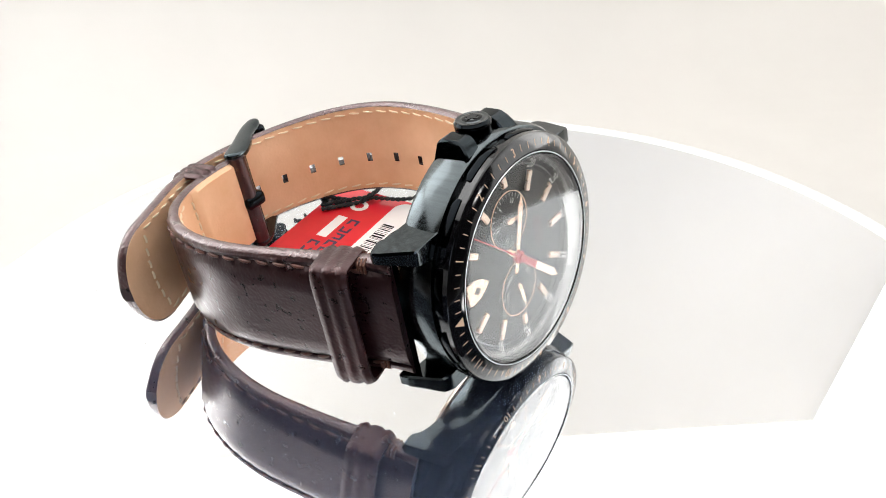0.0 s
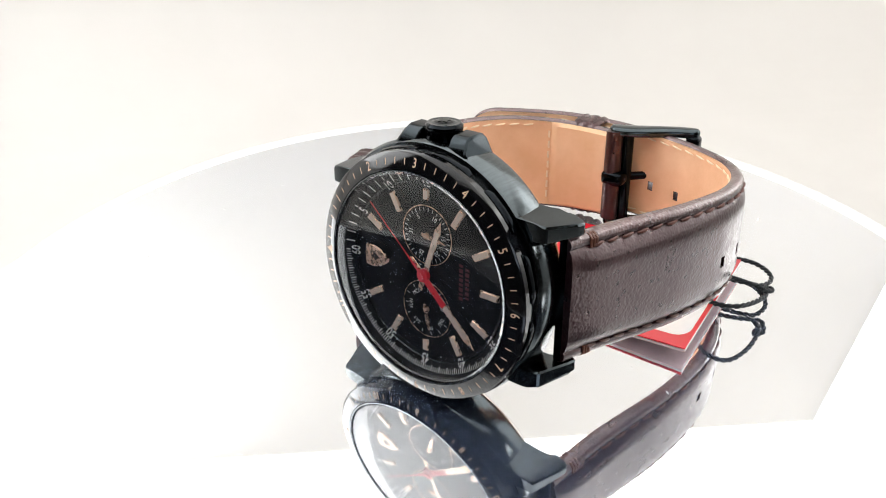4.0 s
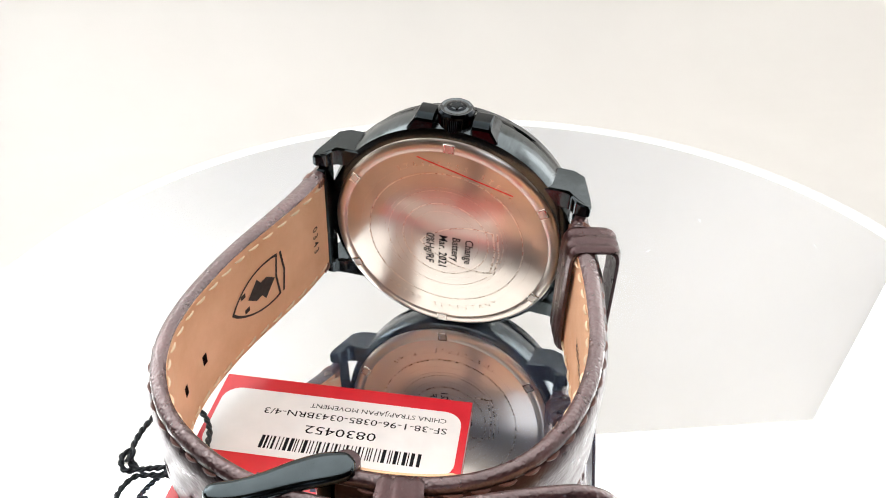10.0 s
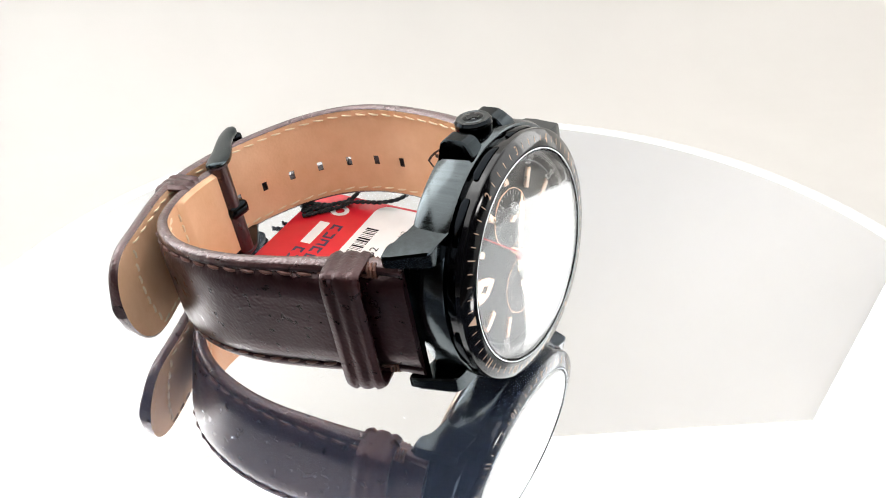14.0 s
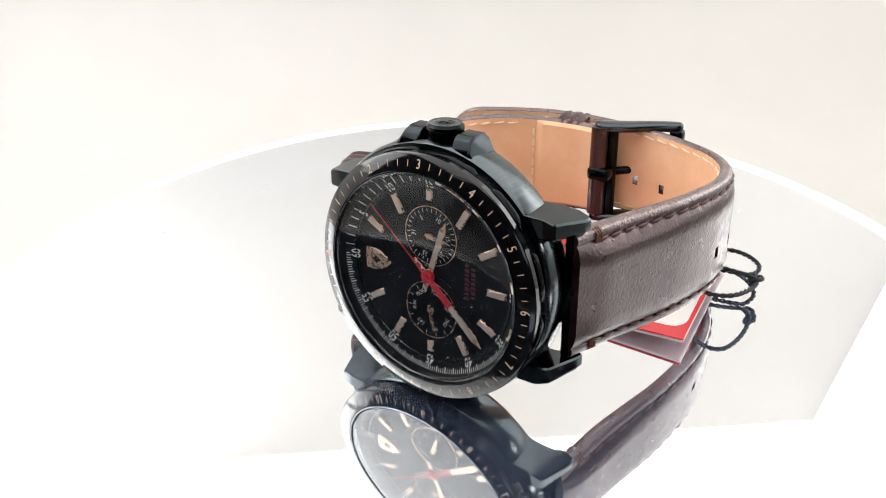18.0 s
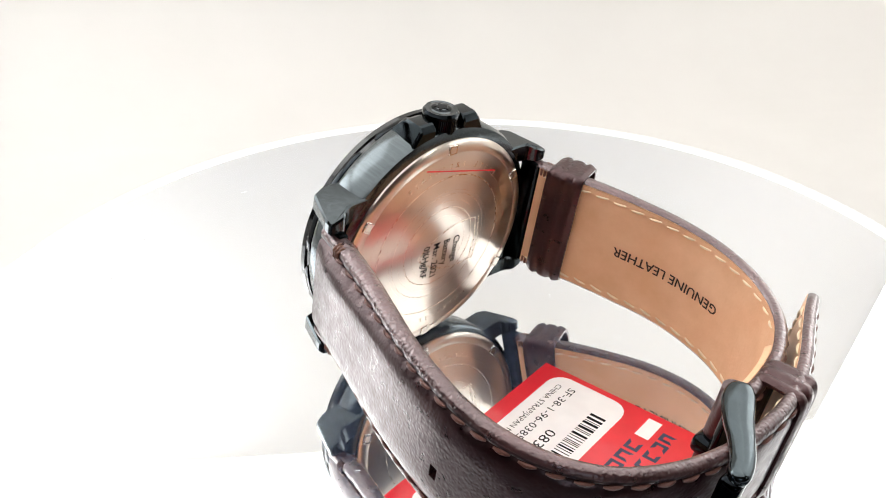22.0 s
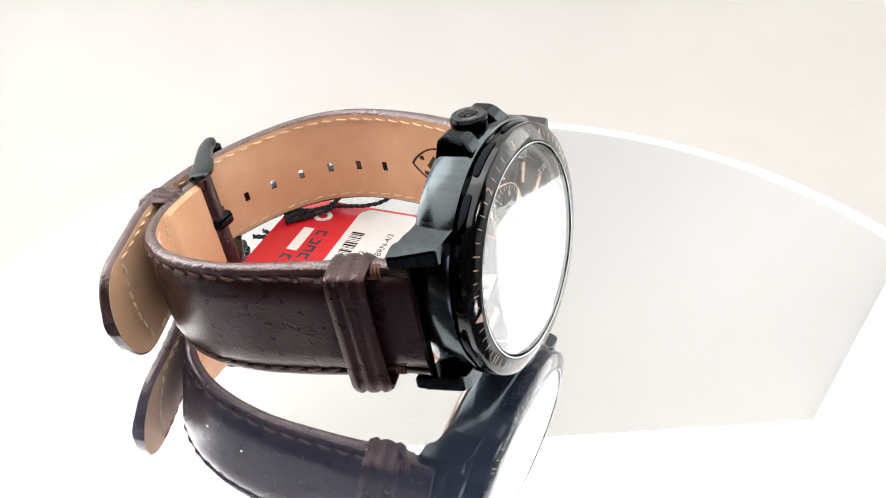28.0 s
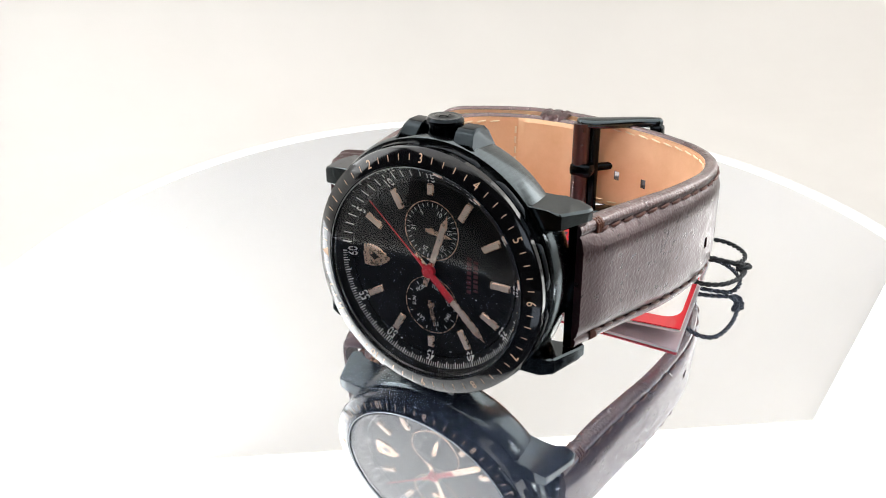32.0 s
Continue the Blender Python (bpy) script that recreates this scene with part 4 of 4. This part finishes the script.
    for i in range(len(ul) - 1):
        for k in range(m - 1):
            if inside_hole[i + skip] and LV[k] == -0.3:
                continue
            fl.append((i * m + k, i * m + k + 1, (i + 1) * m + k + 1, (i + 1) * m + k))
        b0 = len(ul) * m
        fl.append((i * m, (i + 1) * m, b0 + 2 * (i + 1), b0 + 2 * i))
        fl.append((i * m + m - 1, b0 + 2 * i + 1, b0 + 2 * (i + 1) + 1, (i + 1) * m + m - 1))
    raw("lining", [tuple(p) for p in vl], fl, LINING, strap, "tan leather lining", smooth=50)
    return strap


def stitch_row(rb, v, u0, u1, outer, parent):
    """One seam of slanted stitches, each a part of its own."""
    u = u0
    while u < u1:
        bm = bmesh.new()
        h = rb.outside(u, v) - 0.04 if outer else rb.inside(u, v) - 0.30
        d = 0.03 if v > 0 else -0.03
        pts = [rb.at(u + k * 0.56, v + d * (k / 4 - 0.5), h + (0.2 if outer else -0.16) * math.sin(math.pi * k / 4)) for k in range(5)]
        tube(bm, pts, 0.33 if outer else 0.21, 6, lambda s: 0.55 + 0.45 * math.sin(math.pi * s))
        part("stitch", bm, THREAD_BROWN if outer else THREAD_TAN, parent)
        u += 3.35


def on_lining(rb, parent, name, verts, faces, u0, v_mm, mx, material, label):
    """Flat print laid on the lining: mx maps print (x, y) to (along, toward 3 o'clock) in millimetres."""
    pts = []
    for x, y in verts:
        du, dv = mx(x, y)
        u = u0 + du
        v = (v_mm + dv) / rb.half(u)
        pts.append(tuple(rb.at(u, v, rb.inside(u, v) - 0.33 - 0.04)))
    return raw(name, pts, faces, material, parent, label, smooth=0)


short = Ribbon(SHORT)
long = Ribbon(LONG, tip=9.5)


def u_near(rb, y, z):
    k = int(np.argmin((rb.p[:, 0] - y) ** 2 + (rb.p[:, 1] - z) ** 2))
    return float(rb.s[k])


strap_a = strap_piece("short_strap", short, [], "short strap half of dark brown grained leather", 4.0)
u_first = u_near(long, -29.4, -42.5)
HOLES = [u_first + 6.85 * k for k in range(7)]
strap_b = strap_piece("long_strap", long, HOLES, "long strap half of dark brown grained leather with punched holes and a free tail", 4.0)
for rb, st in ((short, strap_a), (long, strap_b)):
    for v in (-0.85, 0.85):
        end = rb.length - (3 if rb is short else 9)
        stitch_row(rb, v, 5.0, end, True, st)
        stitch_row(rb, v * 1.02, 5.0, end - (16 if rb is short else 0), False, st)
# seam across the tail's tip and across the folded end of the short half
for rb, u, st in ((long, long.length - 6.5, strap_b), (short, short.length - 16, strap_a)):
    for k in range(-3, 4):
        bm = bmesh.new()
        pts = [rb.at(u + (0.0 if rb is short else -0.5 * k * k * 0.3), (k + j * 0.16) / 4.3 - 0.08, rb.inside(u, 0) - 0.30 - 0.15 * math.sin(math.pi * j / 4)) for j in range(5)]
        tube(bm, pts, 0.24, 5)
        part("stitch", bm, THREAD_TAN, st)
# thread knots at the lug ends
for rb, st in ((short, strap_a), (long, strap_b)):
    for v in (-0.9, 0.9):
        bm = bmesh.new()
        for j in range(3):
            u = 4.5 + 0.6 * j
            pts = [rb.at(u, v + 0.09 * math.copysign(1, v) * s, hh_) for s, hh_ in ((-0.9, rb.outside(u, 0.85) + 0.05), (0.6, rb.outside(u, 0.85) + 0.1), (1.25, 0.0), (0.7, rb.inside(u, 0) - 0.42), (-0.4, rb.inside(u, 0) - 0.28))]
            tube(bm, pts, 0.24, 6)
        part("thread_knot", bm, THREAD_KNOT, st, "brown end stitches")
# folded flap of the short half at the buckle
flap_u0 = short.length - 15.5
fv, ff = [], []
for i in range(17):
    u = flap_u0 + 15.5 * i / 16
    for v in (-0.97, -0.9, -0.4, 0, 0.4, 0.9, 0.97):
        fv.append(tuple(short.at(u, v, short.inside(u, v) - (0.34 if i == 0 or abs(v) > 0.95 else 1.15))))
for i in range(16):
    for k in range(6):
        ff.append((i * 7 + k, i * 7 + k + 1, i * 7 + k + 8, i * 7 + k + 7))
raw("folded_flap", fv, ff, LINING, strap_a, "tan flap folded back round the buckle bar", smooth=50)

bm = bmesh.new()
tube(bm, [(-9.7 + 1.9 * k, 2.5, -62.9) for k in range(11)], 1.8, 18)
part("fold", bm, LEATHER, strap_a, "dark leather fold round the buckle bar", smooth=60)

# words and marks on the lining
u_gl = u_near(short, 24.4 + 1.5, -26.0)
v, f = text_shape("GENUINE LEATHER", 1.75, "LEFT", 0.012)
wide = max(x for x, y in v)
on_lining(short, strap_a, "lettering", v, f, u_gl, -0.1, lambda x, y: (22.0 - x * 22.0 / wide, -y), PRINT, "dark stamped words on the lining")
u_num = u_near(long, -23.4, -13.4)
v, f = text_shape("0 3 4 3", 1.35, "CENTER", 0.012)
on_lining(long, strap_b, "lettering", v, f, u_num, -0.6, lambda x, y: (-y, -x * 1.05), PRINT, "small stamped digits on the lining")
u_sh = u_near(long, -26.0, -23.2)
out_pts = shield(4.55, 0, 12.0, 12)
inn_pts = shield(4.15, 0.5, 11.3, 12)
ns = len(out_pts)
shv = [(x, y) for x, y in out_pts] + [(x, y) for x, y in inn_pts]
shf = [(k, (k + 1) % ns, ns + (k + 1) % ns, ns + k) for k in range(ns)]
on_lining(long, strap_b, "shield_outline", shv, shf, u_sh, -0.1, lambda x, y: (y, x), PRINT, "stamped plain shield outline")
on_lining(long, strap_b, "shield_outline", [(-4.3, -0.9), (0, -1.5), (4.3, -0.9), (4.3, -0.45), (0, -1.05), (-4.3, -0.45)], [(0, 1, 4, 5), (1, 2, 3, 4)], u_sh, -0.1, lambda x, y: (y, x), PRINT, "")
for bx, by in ((-2.2, 7.6), (1.2, 8.2)):
    on_lining(long, strap_b, "shield_mark", [(bx, by), (bx + 0.9, by), (bx + 0.9, by + 1.2), (bx, by + 1.2)], [(0, 1, 2, 3)], u_sh, -0.1, lambda x, y: (y, x), PRINT, "plain dark stamped bar")
blob = [(3.1 * math.cos(k * 0.5236) * (0.45, 1.0, 0.6)[k % 3], 4.4 + 3.3 * math.sin(k * 0.5236) * (1.0, 0.5, 0.85)[k % 3]) for k in range(12)]
on_lining(long, strap_b, "shield_mark", [(0, 4.4)] + blob, [(0, 1 + k, 1 + (k + 1) % 12) for k in range(12)], u_sh, -0.1, lambda x, y: (y, x), PRINT, "plain dark stamped mark")


# embossed plain shield on the outside of the tail
for half_, top_, tip_ in ((5.2, 0.0, 13.0), (4.3, 1.0, 11.6)):
    ring_o, ring_i = shield(half_, top_, tip_, 14), shield(half_ - 0.55, top_ + 0.55, tip_ - 0.9, 14)
    n_r = len(ring_o)
    pts = []
    for x, y, up in [(*q, -0.05) for q in ring_o] + [((a[0] + b[0]) / 2, (a[1] + b[1]) / 2, 0.13) for a, b in zip(ring_o, ring_i)] + [(*q, -0.05) for q in ring_i]:
        u = long.length - 23.0 + y
        pts.append(tuple(long.at(u, x / long.half(u), long.outside(u, x / long.half(u)) + up)))
    raw("embossed_shield", pts, [(n_r * j + k, n_r * j + (k + 1) % n_r, n_r * (j + 1) + (k + 1) % n_r, n_r * (j + 1) + k) for j in (0, 1) for k in range(n_r)], LEATHER, strap_b, "embossed plain shield on the tail", smooth=60)

# Keepers: the loose wide loop pushed up to the lugs, and the loop by the buckle
def keeper(name, rb, u0, u1, grow, label):
    """A leather loop round the strap rb, from u0 to u1 along it."""
    bm_v, bm_f = [], []
    nu = 11
    prof_ = []
    for i in range(nu):
        u = u0 + (u1 - u0) * i / (nu - 1)
        w = rb.half(u)
        ho, hi = max(rb.outside(u, 0), 0) + grow[0], rb.inside(u, 0) - 0.35 - grow[1]
        edge = (-0.25, 0.05, 0.18, -0.12, 0.12, 0.16, 0.14, -0.14, 0.18, 0.05, -0.25)[i]
        ringp = []
        m_ = 40
        for k in range(m_):
            a = 2 * math.pi * k / m_
            cx_, cy_ = math.cos(a), math.sin(a)
            ex = math.copysign(abs(cx_) ** 0.22, cx_)
            ey = math.copysign(abs(cy_) ** 0.35, cy_)
            hm, hr = (ho + hi) / 2, (ho - hi) / 2
            ringp.append((ex * (1 + (0.75 + edge) / w), hm + ey * (hr + 0.75 + edge)))
        inner = []
        for k in range(m_):
            a = 2 * math.pi * k / m_
            ex = math.copysign(abs(math.cos(a)) ** 0.22, math.cos(a))
            ey = math.copysign(abs(math.sin(a)) ** 0.35, math.sin(a))
            hm, hr = (ho + hi) / 2, (ho - hi) / 2
            inner.append((ex * (1 + 0.05 / w), hm + ey * hr))
        base_k = len(bm_v)
        for vv, h in ringp + inner:
            bm_v.append(tuple(rb.at(u, vv, h)))
        prof_.append((base_k, m_))
    for (b0, m_), (b1, _) in zip(prof_, prof_[1:]):
        for k in range(m_):
            k2 = (k + 1) % m_
            bm_f.append((b0 + k, b0 + k2, b1 + k2, b1 + k))
            bm_f.append((b0 + m_ + k2, b0 + m_ + k, b1 + m_ + k, b1 + m_ + k2))
    for b, m_ in (prof_[0], prof_[-1]):
        for k in range(m_):
            k2 = (k + 1) % m_
            bm_f.append((b + k, b + k2, b + m_ + k2, b + m_ + k))
    return raw(name, bm_v, bm_f, LEATHER_EDGE, watch, label, smooth=55)


ku = u_near(short, 24.2, -14.4)
keeper("keeper", short, ku - 3.2, ku + 3.2, (1.9, 0.5), "wide brown leather keeper loop pushed up to the lugs")
kv = u_near(short, 9.8, -63.0)
keeper("keeper", short, kv - 2.8, kv + 2.8, (4.5, -0.75), "narrow brown leather keeper loop holding the tail")

# Buckle
buckle_x = -0.7
bm = bmesh.new()
tube(bm, [(buckle_x - 9.6, 0.4, -64.6), (buckle_x + 9.6, 0.4, -64.6)], 1.3, 14)
buckle = part("buckle", bm, BLACK_POLISHED, watch, "black steel pin buckle with sculpted sides")
ARM_LINE = [(3.7, -62.9, 0, 0.5), (3.3, -63.2, 0, 1.5), (2.2, -63.8, 0, 2.05), (0.2, -64.8, 0, 2.25), (-2.4, -66.5, 0, 2.05), (-5.2, -68.7, 0, 1.75), (-8.0, -70.6, 0, 1.6), (-10.2, -71.6, 0, 1.5), (-11.3, -72.0, 0, 1.1), (-11.8, -72.2, 0, 0.4)]
_, arm_pts = spline(ARM_LINE, 0.45)
for s in (1, -1):
    # a smooth pebble-like bar, widest at the hinge
    bm, rings, n_ring = bmesh.new(), [], 20
    for k, (ay, az, _, ar) in enumerate(arm_pts):
        ty, tz = arm_pts[min(k + 1, len(arm_pts) - 1)][:2] - arm_pts[max(k - 1, 0)][:2]
        tl = math.hypot(ty, tz)
        ring = []
        for q in range(n_ring):
            a = 2 * math.pi * q / n_ring
            c, d = math.copysign(abs(math.cos(a)) ** 0.75, math.cos(a)) * ar, math.copysign(abs(math.sin(a)) ** 0.75, math.sin(a)) * min(1.05, 0.35 + 0.6 * ar)
            ring.append(bm.verts.new((buckle_x + s * 9.9 + d, ay - tz / tl * c, az + ty / tl * c)))
        rings.append(ring)
    for p, q in zip(rings, rings[1:]):
        for k in range(n_ring):
            bm.faces.new([p[k], p[(k + 1) % n_ring], q[(k + 1) % n_ring], q[k]])
    bm.faces.new(rings[0])
    bm.faces.new(rings[-1])
    bmesh.ops.recalc_face_normals(bm, faces=bm.faces)
    part("buckle_arm", bm, BUCKLE, buckle, "smooth curved black buckle side", smooth=70)
bm = box(buckle_x - 9.6, buckle_x + 9.6, -12.3, -9.5, -72.9, -70.1, 1.0, 3)
part("buckle_end", bm, BLACK_POLISHED, buckle)
bm = bmesh.new()
tube(bm, [(buckle_x, 2.4, -63.2), (buckle_x, 0.2, -65.4), (buckle_x, -3.2, -69.4), (buckle_x, -6.6, -71.0), (buckle_x, -9.4, -72.6)], 0.95, 10, lambda s: 1.05 - 0.3 * s)
part("prong", bm, BLACK_POLISHED, buckle, "black buckle pin")
bm = box(buckle_x - 1.5, buckle_x + 1.5, -0.6, 4.3, -65.8, -60.9, 1.2, 3)
part("prong_collar", bm, BLACK_POLISHED, buckle)

# ---- swing tag with its cord (turntable space, millimetres) ----
tag = thing("swing_tag", "folded red paper swing tag with white barcode label and cord", "swing tag")
A_, B_ = Vector((-0.4, 40.2)), Vector((-16.9, 2.0))
AX = (A_ - B_).normalized()          # along the top edge
PX = Vector((-AX.y, AX.x))           # across, away from the watch case
TAG_W, TAG_D = (A_ - B_).length, 33.0
TAG_LIFT = 1.9


def on_tag(x, y, z):
    """x from the B corner along the edge, y across, z up; the far end stands off the mirror a little."""
    p = B_ + AX * x + PX * y
    return (p.x, p.y, z * 0.6 + TAG_LIFT * x / TAG_W)


def tag_outline(inset, r=0.0):
    x0, x1, y0, y1 = inset, TAG_W - inset, inset, TAG_D - inset
    if not r:
        return [(x0, y0), (x1, y0), (x1, y1), (x0, y1)]
    pts = []
    for cx, cy, a0 in ((x1 - r, y0 + r, -90), (x1 - r, y1 - r, 0), (x0 + r, y1 - r, 90), (x0 + r, y0 + r, 180)):
        pts += [(cx + r * math.cos(radians(a0 + 15 * k)), cy + r * math.sin(radians(a0 + 15 * k))) for k in range(7)]
    return pts


def card(name, outline, z0, z1, material, parent, label=""):
    n = len(outline)
    v = [on_tag(x, y, z0) for x, y in outline] + [on_tag(x, y, z1) for x, y in outline]
    f = [tuple(range(n))[::-1], tuple(range(n, 2 * n))] + [(k, (k + 1) % n, n + (k + 1) % n, n + k) for k in range(n)]
    return raw(name, v, f, material, parent, label, smooth=0)


card("back_leaf", tag_outline(0.2), 0.12, 0.55, TAG_EDGE, tag, "pale pink back leaf")
card("inner_leaf", [(x + 0.35, y - 0.2) for x, y in tag_outline(0.3)], 0.58, 0.95, TAG_WHITE, tag)
card("inner_leaf", [(x - 0.25, y + 0.15) for x, y in tag_outline(0.3)], 0.98, 1.39, TAG_EDGE, tag)
cover = card("cover", tag_outline(0.0), 1.42, 1.8, TAG_RED, tag, "glossy red cover")


def rounded(x0, x1, y0, y1, r):
    pts = []
    for cx, cy, a0 in ((x1 - r, y0 + r, -90), (x1 - r, y1 - r, 0), (x0 + r, y1 - r, 90), (x0 + r, y0 + r, 180)):
        pts += [(cx + r * math.cos(radians(a0 + 15 * k)), cy + r * math.sin(radians(a0 + 15 * k))) for k in range(7)]
    return pts


sticker = card("sticker", rounded(1.2, TAG_W - 0.8, 3.0, 17.4, 3.0), 1.8, 1.86, TAG_WHITE, cover, "white rounded label")
for words, y, size, x0, x1 in (("CHINA STRAP/JAPAN MOVEMENT", 5.3, 1.0, 3.6, 26.0), ("SF-38-1-96-0385-0343BRN-4/3", 7.6, 1.35, 3.2, 33.0), ("0830452", 10.8, 1.75, 14.0, 25.5)):
    v, f = text_shape(words, size, "LEFT")
    wide = max(x for x, yy in v)
    raw("label_lettering", [on_tag(x0 + x * (x1 - x0) / wide, y + yy, 1.885) for x, yy in v], f, INK, sticker, "black print", smooth=0)
rng = random.Random(11)
x = 6.4
vs, fs = [], []
while x < 31.8:
    w = rng.choice([0.18, 0.18, 0.36, 0.55])
    k = len(vs)
    vs += [on_tag(x, 13.1, 1.885), on_tag(x + w, 13.1, 1.885), on_tag(x + w, 15.9, 1.885), on_tag(x, 15.9, 1.885)]
    fs.append((k, k + 1, k + 2, k + 3))
    x += w + rng.choice([0.2, 0.3, 0.45])
tagged(raw("barcode", vs, fs, INK, sticker, "black barcode", smooth=0), kind="stuff")


def bar_row(xs, y0, y1, material, label, hollow=False):
    for n_, (x0, x1) in enumerate(xs):
        s = 0.62 if hollow else 0.0
        ring = [on_tag(x, y, 1.83) for x, y in ((x0, y0), (x1, y0), (x1, y1), (x0, y1), (x0 + s, y0 + s), (x1 - s, y0 + s), (x1 - s, y1 - s), (x0 + s, y1 - s))]
        ring = [(p[0], p[1], p[2] + 0.01) for p in ring]
        raw("print_bar", ring if hollow else ring[:4], [q for k, q in enumerate(((0, 1, 5, 4), (1, 2, 6, 5), (2, 3, 7, 6), (3, 0, 4, 7))) if k != (3, 1, 2, 3)[n_ % 4]] if hollow else [(0, 1, 2, 3)], material, cover, label, smooth=0)


bar_row([(TAG_W - 11.5 - 2.9 * (k + 1) + 0.6, TAG_W - 11.5 - 2.9 * k) for k in range(8)], 20.9, 23.3, NAVY, "dark navy print shape", True)
bar_row([(1.4, 6.2)], 20.9, 23.3, TAG_WHITE, "white print bar")
bar_row([(TAG_W - 21.6 - 2.5 * (k + 1) + 0.55, TAG_W - 21.6 - 2.5 * k) for k in range(7)], 24.3, 26.7, NAVY, "dark navy print shape", True)
bar_row([(TAG_W - 19.9, TAG_W - 11.3)], 24.3, 26.7, TAG_WHITE, "white print bar")
HOLE = B_ + AX * (TAG_W - 6.2) + PX * 24.7
bm = lathe([(1.0, 1.84), (1.2, 2.0), (1.9, 2.0), (2.1, 1.82)], 28)
bmesh.ops.translate(bm, vec=(HOLE.x, HOLE.y, -0.74 + TAG_LIFT * (TAG_W - 6.2) / TAG_W), verts=bm.verts)
part("eyelet", bm, TAG_WHITE, cover, "pale reinforced eyelet")


def twisted(name, points, radius, label):
    """Two-ply twisted cord along points."""
    _, P = spline(points, 0.25)
    bm_ = bmesh.new()
    for ply in (0, math.pi):
        pts = []
        for i, p in enumerate(P):
            t = Vector(P[min(i + 1, len(P) - 1)] - P[max(i - 1, 0)]).normalized()
            s = t.cross(Vector((0, 0, 1)))
            s = s.normalized() if s.length > 1e-3 else Vector((1, 0, 0))
            w = s.cross(t)
            a = ply + i * 0.25 * 2 * math.pi / 2.6
            q = Vector(p) + radius * 0.5 * (math.cos(a) * s + math.sin(a) * w)
            q.z = max(q.z, radius * 0.62 + 0.02)
            pts.append(q)
        tube(bm_, pts, radius * 0.62, 7)
    return part(name, bm_, CORD, tag, label)


twisted("cord", [(-31.0, 42.4, 3.1), (-33.2, 43.6, 3.0), (-33.9, 45.8, 2.6), (-33.2, 48.6, 2.2), (-32.3, 52.0, 2.3), (-31.0, 55.2, 2.5), (-28.6, 57.3, 2.7), (-25.4, 58.2, 3.0), (-22.9, 57.5, 3.2), (-21.2, 55.6, 3.5), (-21.4, 53.6, 3.6), (-22.3, 50.7, 3.6), (-23.3, 48.0, 3.6), (-24.6, 45.4, 3.5), (-28.6, 43.5, 3.3), (-33.4, 41.6, 3.1)], 0.45, "thin black twisted cord loop")
twisted("cord", [(-33.8, 42.6, 3.6), (-29.2, 44.3, 3.9), (-24.6, 45.5, 4.2), (-20.2, 45.0, 4.5), (-16.4, 44.1, 4.9), (-13.2, 44.4, 5.3), (-11.0, 45.7, 5.7), (-9.8, 47.8, 6.1), (-10.0, 50.2, 6.2), (-11.8, 52.6, 5.8), (-14.3, 54.6, 5.2), (-17.4, 56.0, 4.3), (-19.9, 55.3, 3.9), (-20.7, 53.2, 4.2), (-21.6, 50.4, 4.5), (-22.6, 47.8, 4.4), (-25.4, 45.0, 4.0)], 0.45, "thin black twisted cord loop standing off the mirror")
twisted("cord", [(-19.0, 56.2, 4.9), (-17.2, 55.2, 5.2), (-17.6, 57.0, 4.8), (-19.7, 56.9, 4.0), (-19.4, 55.2, 3.4), (-17.5, 56.0, 3.6)], 0.46, "tight knot in the cord")
twisted("cord", [(-27.2, 44.6, 3.9), (-32.2, 45.6, 3.9), (-37.2, 47.4, 4.0), (-42.0, 48.5, 4.2)], 0.52, "cut end of the cord")
twisted("cord", [(-27.6, 43.9, 3.2), (-32.4, 45.0, 3.2), (-36.6, 47.4, 3.4), (-39.8, 49.9, 3.6)], 0.52, "cut end of the cord")


def motions():
    """The turntable carries the plate, the watch and the tag round together."""
    seat = Matrix(((-0.15098, -0.50917, 0.84732, 0.01002), (-0.00216, -0.85697, -0.51536, -0.00328), (0.98853, -0.07964, 0.12828, 0.02183), (0, 0, 0, 1)))
    turn = [(k / 2, pose(0, 0, 0, 0, 0, -a)) for k, a in enumerate(ANGLES)]
    walk(turntable, [(t, pose(0.0025, 0, 0) @ m) for t, m in turn])
    walk(tag, turn)
    # the watch creeps by about a millimetre on its way through the second round

    def crept(t):
        k = min(1.0, max(0.0, (t - 18) / 10))
        return pose(-0.0003 * k, -0.0008 * k, 0.0006 * k, -0.69 * k, -0.71 * k, -0.47 * k)
    walk(watch, [(t, m @ crept(t) @ seat) for t, m in turn])


motions()
